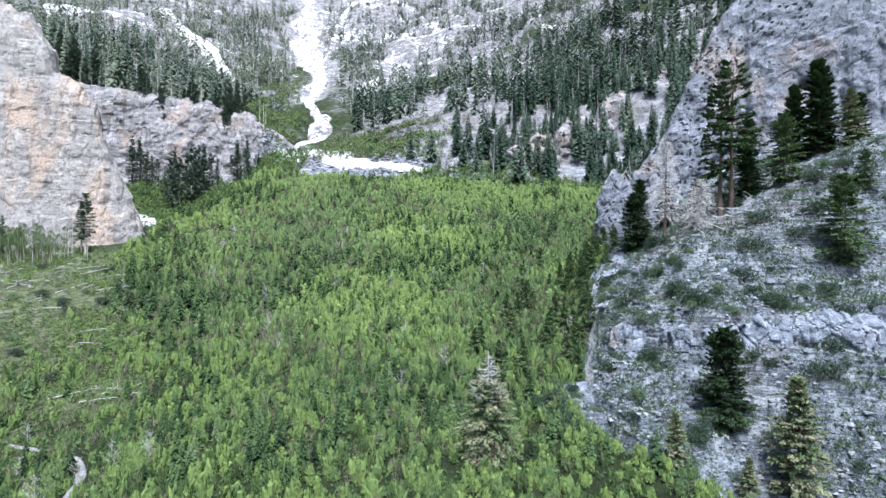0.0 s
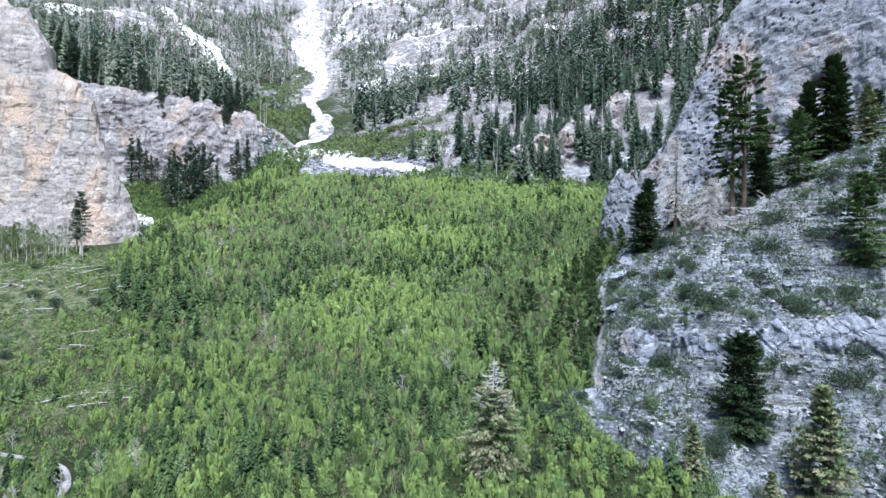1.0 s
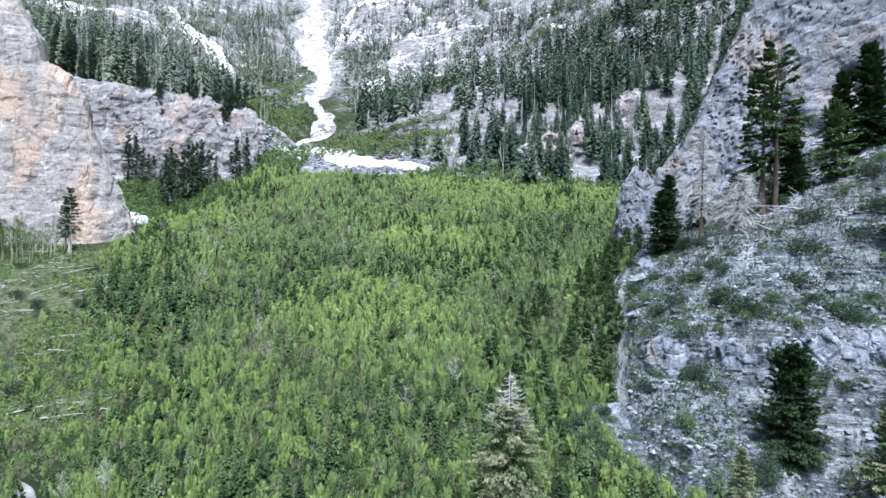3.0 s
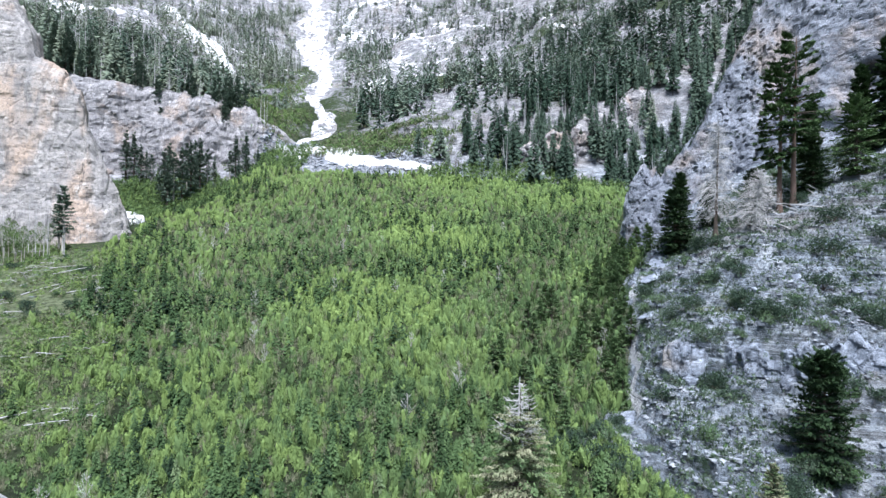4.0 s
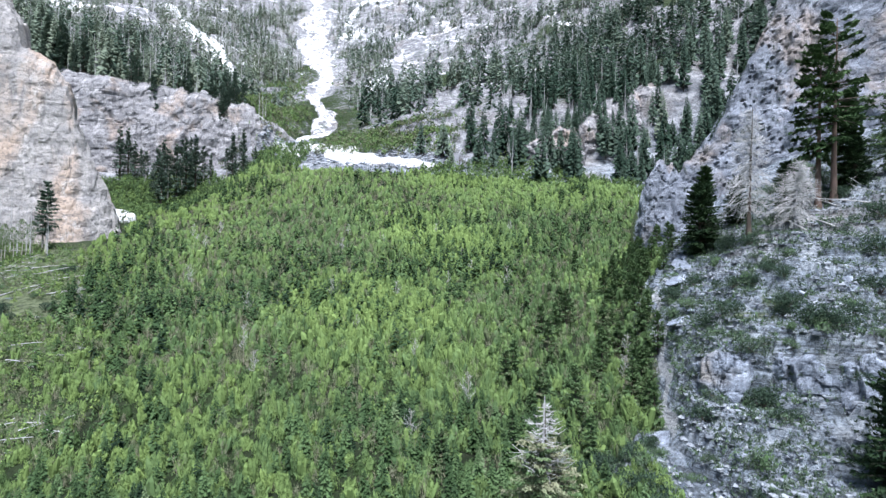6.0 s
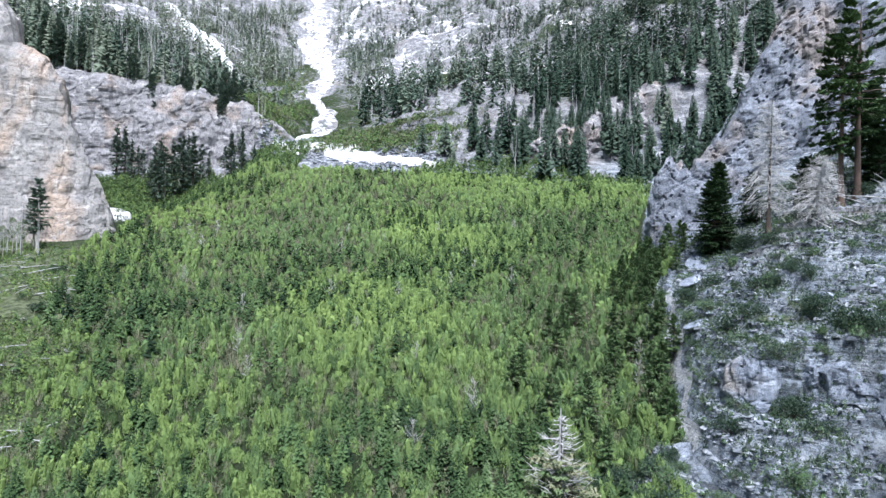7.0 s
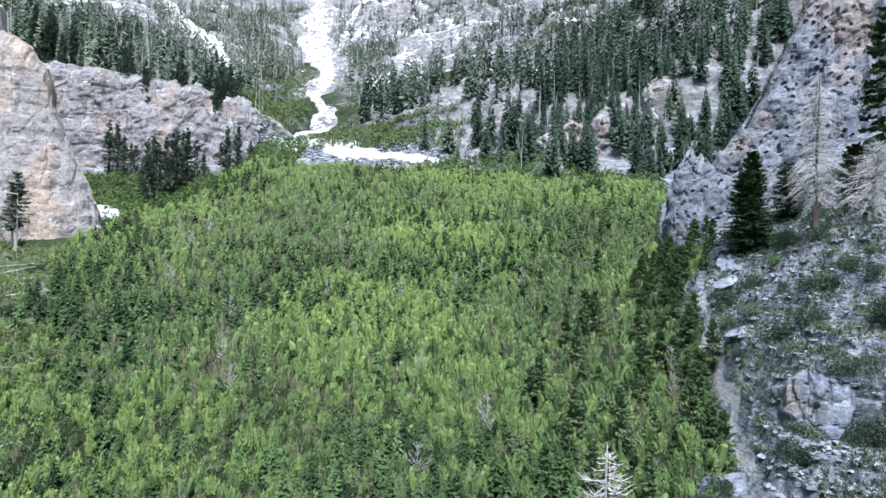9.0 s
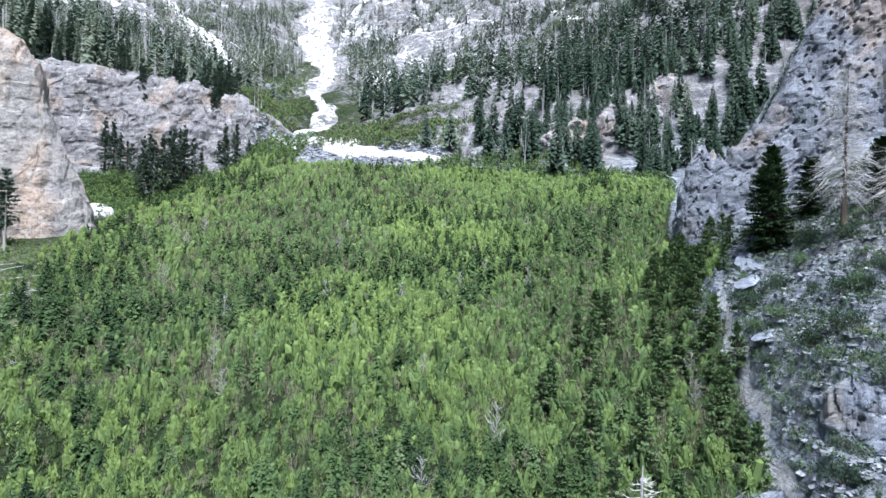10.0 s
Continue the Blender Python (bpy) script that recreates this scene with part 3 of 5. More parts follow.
# ---- snow ----
def drape(name, line, half, mat, label, category, lift=0.5, cols=15, step=3.0, ragged=0.35, seed=0, kind="", full=0.80):
    """A strip laid over the ground along a line in plan, thinning to its ragged edges."""
    P = np.array(line, float)
    run = np.concatenate([[0], np.cumsum(np.hypot(*np.diff(P, axis=0).T))])
    s = np.arange(0, run[-1] + step / 2, step)
    bx, by = np.interp(s, run, P[:, 0]), np.interp(s, run, P[:, 1])
    k = np.ones(5) / 5
    bx, by = np.convolve(np.pad(bx, 2, "edge"), k, "valid"), np.convolve(np.pad(by, 2, "edge"), k, "valid")
    tx, ty = np.gradient(bx), np.gradient(by)
    ln = np.hypot(tx, ty) + 1e-9
    w = np.interp(s, run, half)
    c = np.linspace(-1, 1, cols)[:, None]
    wide = w * (1 + ragged * fbm(s * 0.15 / step, np.sign(c) * 3.0, 0, 3, seed + 401)) * c
    X, Y = bx + ty / ln * wide, by - tx / ln * wide
    edge = np.clip(1 - np.abs(c) ** 2.5, 0, 1) * np.ones_like(X)
    edge[:, [0, -1]] *= 0.0
    Z = land(X, Y) + lift * (edge * 1.6 - 0.6)
    cover = np.clip(1.7 * (1 - np.abs(c)), 0, full) * np.ones_like(X)
    me = mesh_of(name, np.stack([X, Y, Z], -1).reshape(-1, 3), grid_faces(*X.shape)[:, ::-1], mat, True, veg=0 * cover.ravel(), snow=cover.ravel(), pale=0 * cover.ravel() + 0.9)
    return tagged(new(name, me), label, category, kind=kind)


drape("snow_tongue", [(-77, 294), (-82, 312), (-78, 333), (-80, 362), (-89.5, 403), (-110, 457), (-122, 500), (-127, 518), (-131, 538), (-127, 556), (-135, 592), (-146, 634), (-166, 682), (-192, 740), (-196, 820), (-221, 878), (-232, 960)],
      [2.5, 3, 5, 7, 6, 4, 7, 11, 17, 8, 11, 17, 23, 29, 14, 12, 16], valley_ground, "long white snow tongue filling the couloir", "snow", lift=1.6, cols=31, seed=1, ragged=0.5, full=0.55)
drape("snow_patch", [(-92, 290), (-74, 284), (-54, 278), (-36, 271), (-22, 264), (-6, 257)], [5, 10, 13, 11, 7, 2.5], valley_ground, "dirty avalanche snow and rubble below the couloir", "snow", lift=1.0, step=1.5, cols=25, seed=9, ragged=0.7, full=0.80)
drape("snow_patch", [(-352, 690), (-320, 655), (-293, 628), (-253, 582), (-228, 558), (-205, 535)], [10, 19, 14, 17, 12, 6], valley_ground, "narrow snow strip across the forested slope", "snow", lift=2.4, seed=2, full=0.74)
drape("snow_patch", [(-66, 515), (-72, 528), (-66, 545)], [7, 14, 9], valley_ground, "small snow patch among the firs", "snow", lift=1.6, seed=3)
drape("snow_patch", [(-117, 207), (-113.5, 205), (-110, 203), (-106, 201)], [1.0, 3.4, 3.6, 1.0], valley_ground, "small snow patch at the foot of the pillar", "snow", lift=2.6, step=0.4, seed=4, ragged=0.8, full=0.66)
drape("snow_patch", [(-412, 560), (-393, 580), (-375, 600), (-350, 590)], [6, 13, 13, 5], valley_ground, "snow patch below the high ridge", "snow", lift=2.2, seed=5)
drape("snow_patch", [(-150, 770), (-142, 800), (-126, 840)], [5, 8, 7], valley_ground, "snow gully beside the couloir", "snow", lift=2.2, seed=6)

# ---- trails ----
drape("trail_lower", [(-71, 83.8), (-66, 82.6), (-61, 81.5), (-57.5, 81), (-53.7, 79.2), (-51.5, 77.4), (-49.6, 75.2), (-47.5, 71.5), (-45.8, 68.2), (-44.7, 65), (-43, 58)], [0.1, 0.3, 0.5, 0.15, 0.15, 0.6] + [0.75] * 5, trail_gravel,
      "pale gravel path winding below the thicket", "trail", lift=0.25, cols=7, step=0.7, seed=8, kind="structure")


# ---- plants, built as many small leaves ----
rng = np.random.default_rng(7)


def unit(n):
    v = rng.normal(size=(n, 3))
    return v / np.linalg.norm(v, axis=1, keepdims=True)


def with_normals(V, N, jitter=0.2):
    """Loose triangles V with one shading normal each, from the crown's rounded form."""
    N = N + jitter * rng.normal(size=N.shape)
    N = N / (np.linalg.norm(N, axis=1, keepdims=True) + 1e-6)
    return np.concatenate([V.reshape(-1, 3), np.repeat(N, 3, 0)], 1)


def leaf_tris(C, size, upright=1.0):
    """One small triangle round each centre."""
    n = len(C)
    a, b = unit(n), unit(n)
    a[:, 2] = np.abs(a[:, 2]) * upright + 0.2 * upright
    s = np.asarray(size)[:, None] if np.ndim(size) else size
    V = np.stack([C + a * s, C - a * s * 0.6 + b * s * 0.6, C - a * s * 0.5 - b * s * 0.6], 1)
    return V.reshape(-1, 3)


def tri_faces(nv):
    return np.arange(nv).reshape(-1, 3)


def broadleaf(P, H, R, K, leaf, tint, low=0.2, slim=0.42, lobes=7):
    """Crowns of K upswept leaf sprays gathered in lobes, on trees at P of height H and radius R."""
    n = len(P)
    lt = low + (1 - low) * (np.arange(lobes)[None] + rng.random((n, lobes))) / lobes
    la = rng.random((n, lobes)) * 2 * np.pi
    rel = (lt - low) / (1 - low)
    prof = np.sin(np.pi * np.clip(rel * 0.70 + 0.27, 0, 1)) ** 0.8
    lr = R[:, None] * prof * (0.35 + 0.5 * rng.random((n, lobes)))
    pick = rng.integers(0, lobes, (n, K))
    row = np.arange(n)[:, None]
    off = rng.normal(size=(n, K, 3))
    off = off / (np.linalg.norm(off, axis=2, keepdims=True) + 1e-6) * (0.45 + 0.55 * rng.random((n, K, 1)))
    size = R[:, None] * (0.30 + 0.30 * prof[row, pick])
    C = np.stack([P[:, 0:1] + (lr * np.cos(la))[row, pick] + off[..., 0] * size, P[:, 1:2] + (lr * np.sin(la))[row, pick] + off[..., 1] * size,
                  P[:, 2:3] + lt[row, pick] * H[:, None] * 0.93 + off[..., 2] * np.minimum(size * 1.5, 0.16 * H[:, None])], -1).reshape(-1, 3)
    m = n * K
    axis = np.stack([(lr * np.cos(la))[row, pick], (lr * np.sin(la))[row, pick], 0 * lr[row, pick]], -1) / R[:, None, None]
    face = (off + 0.8 * axis).reshape(-1, 3) + np.array([0, 0, 0.25]) + 0.3 * rng.normal(size=(m, 3))
    face = face / (np.linalg.norm(face, axis=1, keepdims=True) + 1e-6)
    d = np.array([0, 0, 1.0]) + 0.45 * rng.normal(size=(m, 3)) + 0.35 * off.reshape(-1, 3)
    d = d - face * np.sum(d * face, axis=1, keepdims=True)
    d = d / (np.linalg.norm(d, axis=1, keepdims=True) + 1e-6)
    side = np.cross(d, face)
    s = (leaf * (0.6 + 0.8 * rng.random(m)))[:, None]
    V = np.stack([C - d * s * 0.6 + side * s * slim, C + d * s * 1.5, C - d * s * 0.6 - side * s * slim], 1)
    V = with_normals(V, (0.7 * off + axis).reshape(-1, 3) + np.stack([0 * lt, 0 * lt, 1.3 * rel - 0.1], -1)[row, pick].reshape(-1, 3))
    shade = np.repeat(tint, K) + 0.025 * rng.normal(size=m)
    return V, np.repeat(np.clip(shade, 0, 1), 3)


def flames(base, tip, radius, tint):
    """Leafy masses of single shoots: uneven upright spindles with rounded shading."""
    n, sides = len(base), 5
    a = (np.arange(sides)[None] + rng.random((n, 1))) * 2 * np.pi / sides
    rings, normals = [], []
    for t, r, up in ((0.06, 0.6, -0.25), (0.42, 1.0, 0.15), (0.80, 0.78, 0.8)):
        c = base + (tip - base) * (t + 0.06 * rng.normal(size=(n, 1)))
        rr = radius[:, None] * r * (0.75 + 0.5 * rng.random((n, sides)))
        rings.append(np.stack([c[:, 0:1] + rr * np.cos(a), c[:, 1:2] + rr * np.sin(a), c[:, 2:3] + 0.25 * radius[:, None] * rng.normal(size=(n, sides))], -1))
        nn = np.stack([np.cos(a), np.sin(a), 0 * a + up], -1) + 0.15 * rng.normal(size=(n, sides, 3))
        normals.append(nn / np.linalg.norm(nn, axis=2, keepdims=True))
    W = [np.concatenate([p, q], 2) for p, q in zip(rings, normals)]
    top = np.concatenate([tip, np.tile([[0.0, 0.0, 1.0]], (n, 1))], 1)
    tris = []
    for k in range(sides):
        j = (k + 1) % sides
        for lo, hi in ((0, 1), (1, 2)):
            tris += [np.stack([W[lo][:, k], W[lo][:, j], W[hi][:, j]], 1), np.stack([W[lo][:, k], W[hi][:, j], W[hi][:, k]], 1)]
        tris.append(np.stack([W[2][:, k], W[2][:, j], top], 1))
    V = np.stack(tris, 1)
    return V.reshape(-1, 6), np.repeat(np.clip(tint, 0, 1), V.shape[1] * 3)


def plumes(P, H, R, K, leaf, tint, count=4, slim=0.30, cores=0, core=0.5):
    """Young broadleaf saplings: each a clump of upright feathery shoots with K leaf sprays in all."""
    n = len(P)
    la, lr = rng.random((n, count)) * 2 * np.pi, R[:, None] * np.sqrt(rng.random((n, count))) * 0.8
    top = 0.55 + 0.40 * rng.random((n, count))
    lr[:, 0], top[:, 0] = 0.0, 1.0
    pick = rng.integers(0, count, (n, K))
    row = np.arange(n)[:, None]
    t = 0.06 + 0.94 * rng.random((n, K)) ** 0.85
    ang = rng.random((n, K)) * 2 * np.pi
    rad = R[:, None] * (0.62 * np.clip(1 - t, 0, 1) ** 0.5 + 0.06) * np.sqrt(0.3 + 0.7 * rng.random((n, K)))
    reach = lr[row, pick] * (0.45 + 0.55 * t)
    ca, sa = np.cos(ang), np.sin(ang)
    C = np.stack([P[:, 0:1] + reach * np.cos(la)[row, pick] + rad * ca, P[:, 1:2] + reach * np.sin(la)[row, pick] + rad * sa, P[:, 2:3] + t * top[row, pick] * H[:, None]], -1).reshape(-1, 3)
    m = n * K
    face = np.stack([ca, sa, 0 * ca + 0.35], -1).reshape(-1, 3) + 0.2 * rng.normal(size=(m, 3))
    face = face / np.linalg.norm(face, axis=1, keepdims=True)
    d = np.stack([0.35 * ca, 0.35 * sa, 0 * ca + 0.9], -1).reshape(-1, 3) + 0.33 * rng.normal(size=(m, 3))
    d = d - face * np.sum(d * face, axis=1, keepdims=True)
    d = d / (np.linalg.norm(d, axis=1, keepdims=True) + 1e-6)
    side = np.cross(d, face)
    s = (leaf * (0.6 + 0.8 * rng.random(m)))[:, None]
    V = np.stack([C - d * s * 0.8 + side * s * slim, C + d * s * 2.0, C - d * s * 0.8 - side * s * slim], 1)
    w = np.sqrt(np.clip(1 - t, 0, 1)) + 0.1
    V = with_normals(V, np.stack([w * ca, w * sa, 1.35 * t - 0.15], -1).reshape(-1, 3))
    T = np.repeat(np.clip(np.repeat(tint, K) + 0.02 * rng.normal(size=m), 0, 1), 3)
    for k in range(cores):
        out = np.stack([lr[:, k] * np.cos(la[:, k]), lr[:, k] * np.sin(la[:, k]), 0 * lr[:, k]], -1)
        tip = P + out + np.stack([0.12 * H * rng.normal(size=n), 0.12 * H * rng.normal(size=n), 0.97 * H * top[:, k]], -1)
        # core tint lowered: inner-crown shade put into the leaf colour
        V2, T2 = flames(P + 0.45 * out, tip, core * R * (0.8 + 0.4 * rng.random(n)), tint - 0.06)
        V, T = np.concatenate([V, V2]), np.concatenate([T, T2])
    return V, T


def stems(P, H, width, lean=0.06, count=1, low=0.0):
    """Thin three-sided stems."""
    n = len(P)
    P, H, w = np.repeat(P, count, 0), np.repeat(H, count), np.repeat(np.broadcast_to(width, n), count)
    m = len(P)
    d = rng.normal(size=(m, 2)) * lean * H[:, None]
    base = P + np.stack([rng.normal(size=m) * 0.12 * (count > 1), rng.normal(size=m) * 0.12 * (count > 1), low * H], -1)
    tip = P + np.stack([d[:, 0], d[:, 1], H * (0.8 + 0.2 * rng.random(m))], -1)
    ring = [base + np.stack([w * math.cos(a), w * math.sin(a), 0 * w], -1) for a in (0.3, 2.4, 4.5)]
    V = np.stack([ring[0], ring[1], tip, ring[1], ring[2], tip, ring[2], ring[0], tip], 1)
    return V.reshape(-1, 3)


def conifers(P, H, R, K, tint, low=0.06, droop=0.12, width=0.42):
    """Spires of K drooping boughs, each a small kite."""
    n = len(P)
    t = low + (1 - low) * (np.arange(K)[None] + rng.random((n, K))) / K
    t = 1 - (1 - t) ** 1.15
    ang = rng.random((n, K)) * 2 * np.pi
    L = R[:, None] * (np.clip(1 - t, 0, 1) ** 0.75 + 0.06) * (0.65 + 0.5 * rng.random((n, K)))
    z = P[:, 2:3] + t * H[:, None]
    ca, sa = np.cos(ang), np.sin(ang)
    w = width * L
    rise = 0.25 * L
    root = np.stack([P[:, 0:1] + 0 * L, P[:, 1:2] + 0 * L, z + rise], -1)
    tip = np.stack([P[:, 0:1] + L * ca, P[:, 1:2] + L * sa, z - droop * L], -1)
    one = np.stack([P[:, 0:1] + 0.7 * L * ca - w * sa, P[:, 1:2] + 0.7 * L * sa + w * ca, z - 0.28 * L], -1)
    two = np.stack([P[:, 0:1] + 0.7 * L * ca + w * sa, P[:, 1:2] + 0.7 * L * sa - w * ca, z - 0.28 * L], -1)
    V = np.stack([root, one, tip, root, tip, two], 2).reshape(-1, 3)
    V = with_normals(V, np.repeat(np.stack([0.9 * ca, 0.9 * sa, 0.32 + 0.5 * t], -1).reshape(-1, 3), 2, 0), 0.06)
    shade = np.repeat(np.clip(tint, 0, 1), K * 6)
    return V, shade


def scatter(n, x0, x1, y0, y1):
    return x0 + (x1 - x0) * rng.random(n), y0 + (y1 - y0) * rng.random(n)


def on_ground(x, y, sink=0.1):
    return np.stack([x, y, land(x, y) - sink], -1)


def in_cliff(x, y):
    left = (y > 168) & (y < 265) & (x < np.interp(y, [168, 178, 186, 197, 225, 265], [-129, -108, -100, -107, -132, -165]))
    right = (x > np.interp(y, [120, 136, 148, 157, 164, 180, 205], [115, 90, 60, 42, 43, 50, 64])) & (y > 112) & (y < 215)
    return left | right


# ---- aspen thicket on the fan ----
def thicket():
    x, y = scatter(45500, -105, 58, 50, 268)
    inside = (y < fan_top(x)) & (x > fan_left(y)) & (x < bank_edge(y) + 1.4 + 0.6 * smooth(112, 120, y) + 2.6 * fbm(x * 0.16, y * 0.16, 0, 3, 81)) & ~in_cliff(x, y)
    keep = inside & (rng.random(len(x)) < np.interp(y, [55, 100, 125, 270], [0.40, 0.42, 0.66, 0.72]))
    # thinner growth towards the clearing, and no plants on the path
    keep &= rng.random(len(x)) < smooth(0, 26, x - fan_left(y)) * 0.75 + 0.25
    keep &= ~on_lower_path(x, y)
    for gx0, gy0, rx, ry in GLADES:
        keep &= (np.hypot((x - gx0) / rx, (y - gy0) / ry) > 1) | (rng.random(len(x)) < 0.14)
    keep &= (x < trail_x(y) - 1.2) | (y < 77) | (y > 127)
    for tx, ty, tr in ((5.6, 68, 2.2), (35, 68, 2), (26, 61, 1.5)):
        keep &= np.hypot(x - tx, y - ty) > tr
    x, y = x[keep], y[keep]
    P = on_ground(x, y)
    n = len(P)
    patch = fbm(x * 0.028 + 0.012 * y, y * 0.022, 0, 4, 83)
    H = (1.3 + 1.8 * rng.random(n) ** 1.4) * (1 + 0.3 * fbm(x * 0.05, y * 0.05, 0, 3, 85))
    H = H * np.interp(y, [60, 150, 268], [1.0, 1.05, 1.15])
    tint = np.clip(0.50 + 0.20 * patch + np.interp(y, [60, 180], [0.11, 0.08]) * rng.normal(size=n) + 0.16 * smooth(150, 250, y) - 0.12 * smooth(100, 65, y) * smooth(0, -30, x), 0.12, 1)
    tint = np.where(rng.random(n) < np.interp(y, [60, 130, 200], [0.24, 0.17, 0.08]) * (0.35 + 0.65 * smooth(-60, -20, x)), 0.12 + 0.16 * rng.random(n), tint)
    bare = rng.random(n) < np.clip(0.10 - 0.4 * patch + 0.38 * smooth(15, -50, x), 0.02, 0.52)
    leafy = ~bare
    near, far = y + 26 * rng.random(n) < 128, y + 30 * rng.random(n) > 190
    Vs, Ts = [], []
    for sel, K, leaf in ((leafy & near, 250, 0.135), (leafy & ~near & ~far, 64, 0.22), (leafy & far, 24, 0.30), (bare & near, 81, 0.14), (bare & ~near, 30, 0.2)):
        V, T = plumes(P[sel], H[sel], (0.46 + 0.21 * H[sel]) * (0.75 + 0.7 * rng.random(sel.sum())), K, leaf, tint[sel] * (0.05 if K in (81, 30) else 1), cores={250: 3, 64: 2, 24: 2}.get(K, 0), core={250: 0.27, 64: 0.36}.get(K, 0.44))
        Vs.append(V), Ts.append(T)
    # the near end of the thicket, below the start of the flight
    nx, ny = scatter(2600, -75, 34, -8, 50)
    N = on_ground(nx, ny)
    V, T = plumes(N, 1.6 + 2.0 * rng.random(len(N)), 0.6 + 0.4 * rng.random(len(N)), 60, 0.24, np.clip(0.46 + 0.15 * rng.normal(size=len(N)), 0.12, 1))
    Vs.append(V), Ts.append(T)
    # undergrowth between the saplings, tinted dark to put gap shade into its colour
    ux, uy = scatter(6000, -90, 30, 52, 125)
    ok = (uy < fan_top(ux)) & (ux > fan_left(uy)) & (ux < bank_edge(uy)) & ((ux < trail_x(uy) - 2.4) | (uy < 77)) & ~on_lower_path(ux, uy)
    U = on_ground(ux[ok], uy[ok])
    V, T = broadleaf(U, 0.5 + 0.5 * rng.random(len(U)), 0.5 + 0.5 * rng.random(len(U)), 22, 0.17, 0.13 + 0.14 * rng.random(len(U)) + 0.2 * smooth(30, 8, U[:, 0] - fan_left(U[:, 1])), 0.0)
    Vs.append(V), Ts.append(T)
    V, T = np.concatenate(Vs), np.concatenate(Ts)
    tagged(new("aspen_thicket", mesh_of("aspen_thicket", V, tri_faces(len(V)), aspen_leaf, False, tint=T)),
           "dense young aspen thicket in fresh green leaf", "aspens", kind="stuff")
    V = np.concatenate([stems(P[bare], H[bare] * 1.05, 0.026, 0.16, 6)])
    tagged(new("aspen_stems", mesh_of("aspen_stems", V, tri_faces(len(V)), twig_wood, False)),
           "thin grey leafless aspen stems among the saplings", "twigs", kind="stuff")


thicket()


# ---- far woods ----
def far_woods():
    x, y = scatter(70000, -420, 420, 226, 1000)
    keep = rng.random(len(x)) < np.interp(y, [236, 420, 560, 700, 1000], [0.42, 0.46, 0.66, 0.66, 0.56])
    dx = x - couloir_x(y)
    cover = 0.36 + 0.42 * fbm(x * 0.02, y * 0.02, 0, 4, 91)
    cover = cover + 0.62 * smooth(-20, -60, dx) * smooth(640, 420, y) + 0.15 * smooth(60, 130, dx) * smooth(600, 340, y) + 0.18 * smooth(400, 520, y)
    cover = cover + 0.26 * smooth(25, 60, x) * smooth(460, 340, y) - 0.08 * smooth(450, 600, y) * (dx > 0)
    cover = cover + 0.45 * smooth(290, 252, y) * smooth(-10, 15, x)
    cover = cover * smooth(14, 34, np.abs(dx) + 6 * fbm(x * 0.05, y * 0.05, 0, 2, 93))
    meadow = np.exp(-((x + 118) / 24) ** 2 - ((y - 355) / 44) ** 2) + np.exp(-((x + 40) / 30) ** 2 - ((y - 295) / 22) ** 2) + np.exp(-((x + 168) / 26) ** 2 - ((y - 505) / 52) ** 2)
    keep &= rng.random(len(x)) < np.clip(1.1 * (cover - meadow * 1.1) - 0.05, 0, 0.95) * np.where(dx > 0, 0.74, 1.0)
    keep &= ~((x < -84) & (y < 291))
    keep &= ~((np.abs(x - np.interp(y, [535, 558, 582, 628, 655, 690], [-205, -228, -253, -293, -320, -352])) < 10) & (y > 535) & (y < 690) & (rng.random(len(x)) < 0.8))
    keep &= (np.abs(x) < 0.9 * y + 20) & (y > np.interp(x, [-90, -70, -40, 30, 60, 90], [286, 286, 284, 239, 224, 215]))
    x, y = x[keep], y[keep]
    e = 2.0
    steepness = np.hypot(land(x + e, y) - land(x - e, y), land(x, y + e) - land(x, y - e)) / (2 * e)
    ok = rng.random(len(x)) < smooth(3.2, 1.4, steepness)
    x, y = x[ok], y[ok]
    P = on_ground(x, y, 0.5)
    n = len(P)
    H = (8 + 21 * rng.random(n) ** 1.2) * np.interp(y, [235, 300, 420, 800], [0.8, 1.1, 1.1, 0.85])
    # tint climbs with distance, so the haze over the slope sits in the colour
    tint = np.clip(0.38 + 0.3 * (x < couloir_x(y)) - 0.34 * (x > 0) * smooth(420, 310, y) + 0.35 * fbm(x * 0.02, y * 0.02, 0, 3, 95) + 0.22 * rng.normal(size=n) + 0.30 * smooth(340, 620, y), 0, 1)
    dead = rng.random(n) < np.where(x < couloir_x(y), 0.36, 0.2)
    for name, side, label in (("left_slope_woods", P[:, 0] < couloir_x(P[:, 1]), "dense fir forest on the steep slope above the cliff band"),
                              ("right_slope_woods", P[:, 0] >= couloir_x(P[:, 1]), "scattered fir and pine forest on ledged limestone slope")):
        Vs, Ts = [], []
        for sel, K in ((side & ~dead & (y < 310), 220), (side & ~dead & (y >= 310) & (y < 470), 40), (side & ~dead & (y >= 470), 18)):
            R = (0.9 + 0.15 * H[sel]) * (0.75 + 0.5 * rng.random(sel.sum()))
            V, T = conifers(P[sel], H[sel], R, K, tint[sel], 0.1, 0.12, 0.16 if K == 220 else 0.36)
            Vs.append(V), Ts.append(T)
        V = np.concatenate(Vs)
        tagged(new(name, mesh_of(name, V, tri_faces(len(V)), hazed_needle, False, tint=np.concatenate(Ts))), label, "forest", kind="stuff")
    V = stems(P[~dead], H[~dead] * 0.9, 0.2, 0.01, 1)
    tagged(new("slope_trunks", mesh_of("slope_trunks", V, tri_faces(len(V)), dark_bark, False)), "dark trunks of the slope forest", "trunks", kind="stuff")
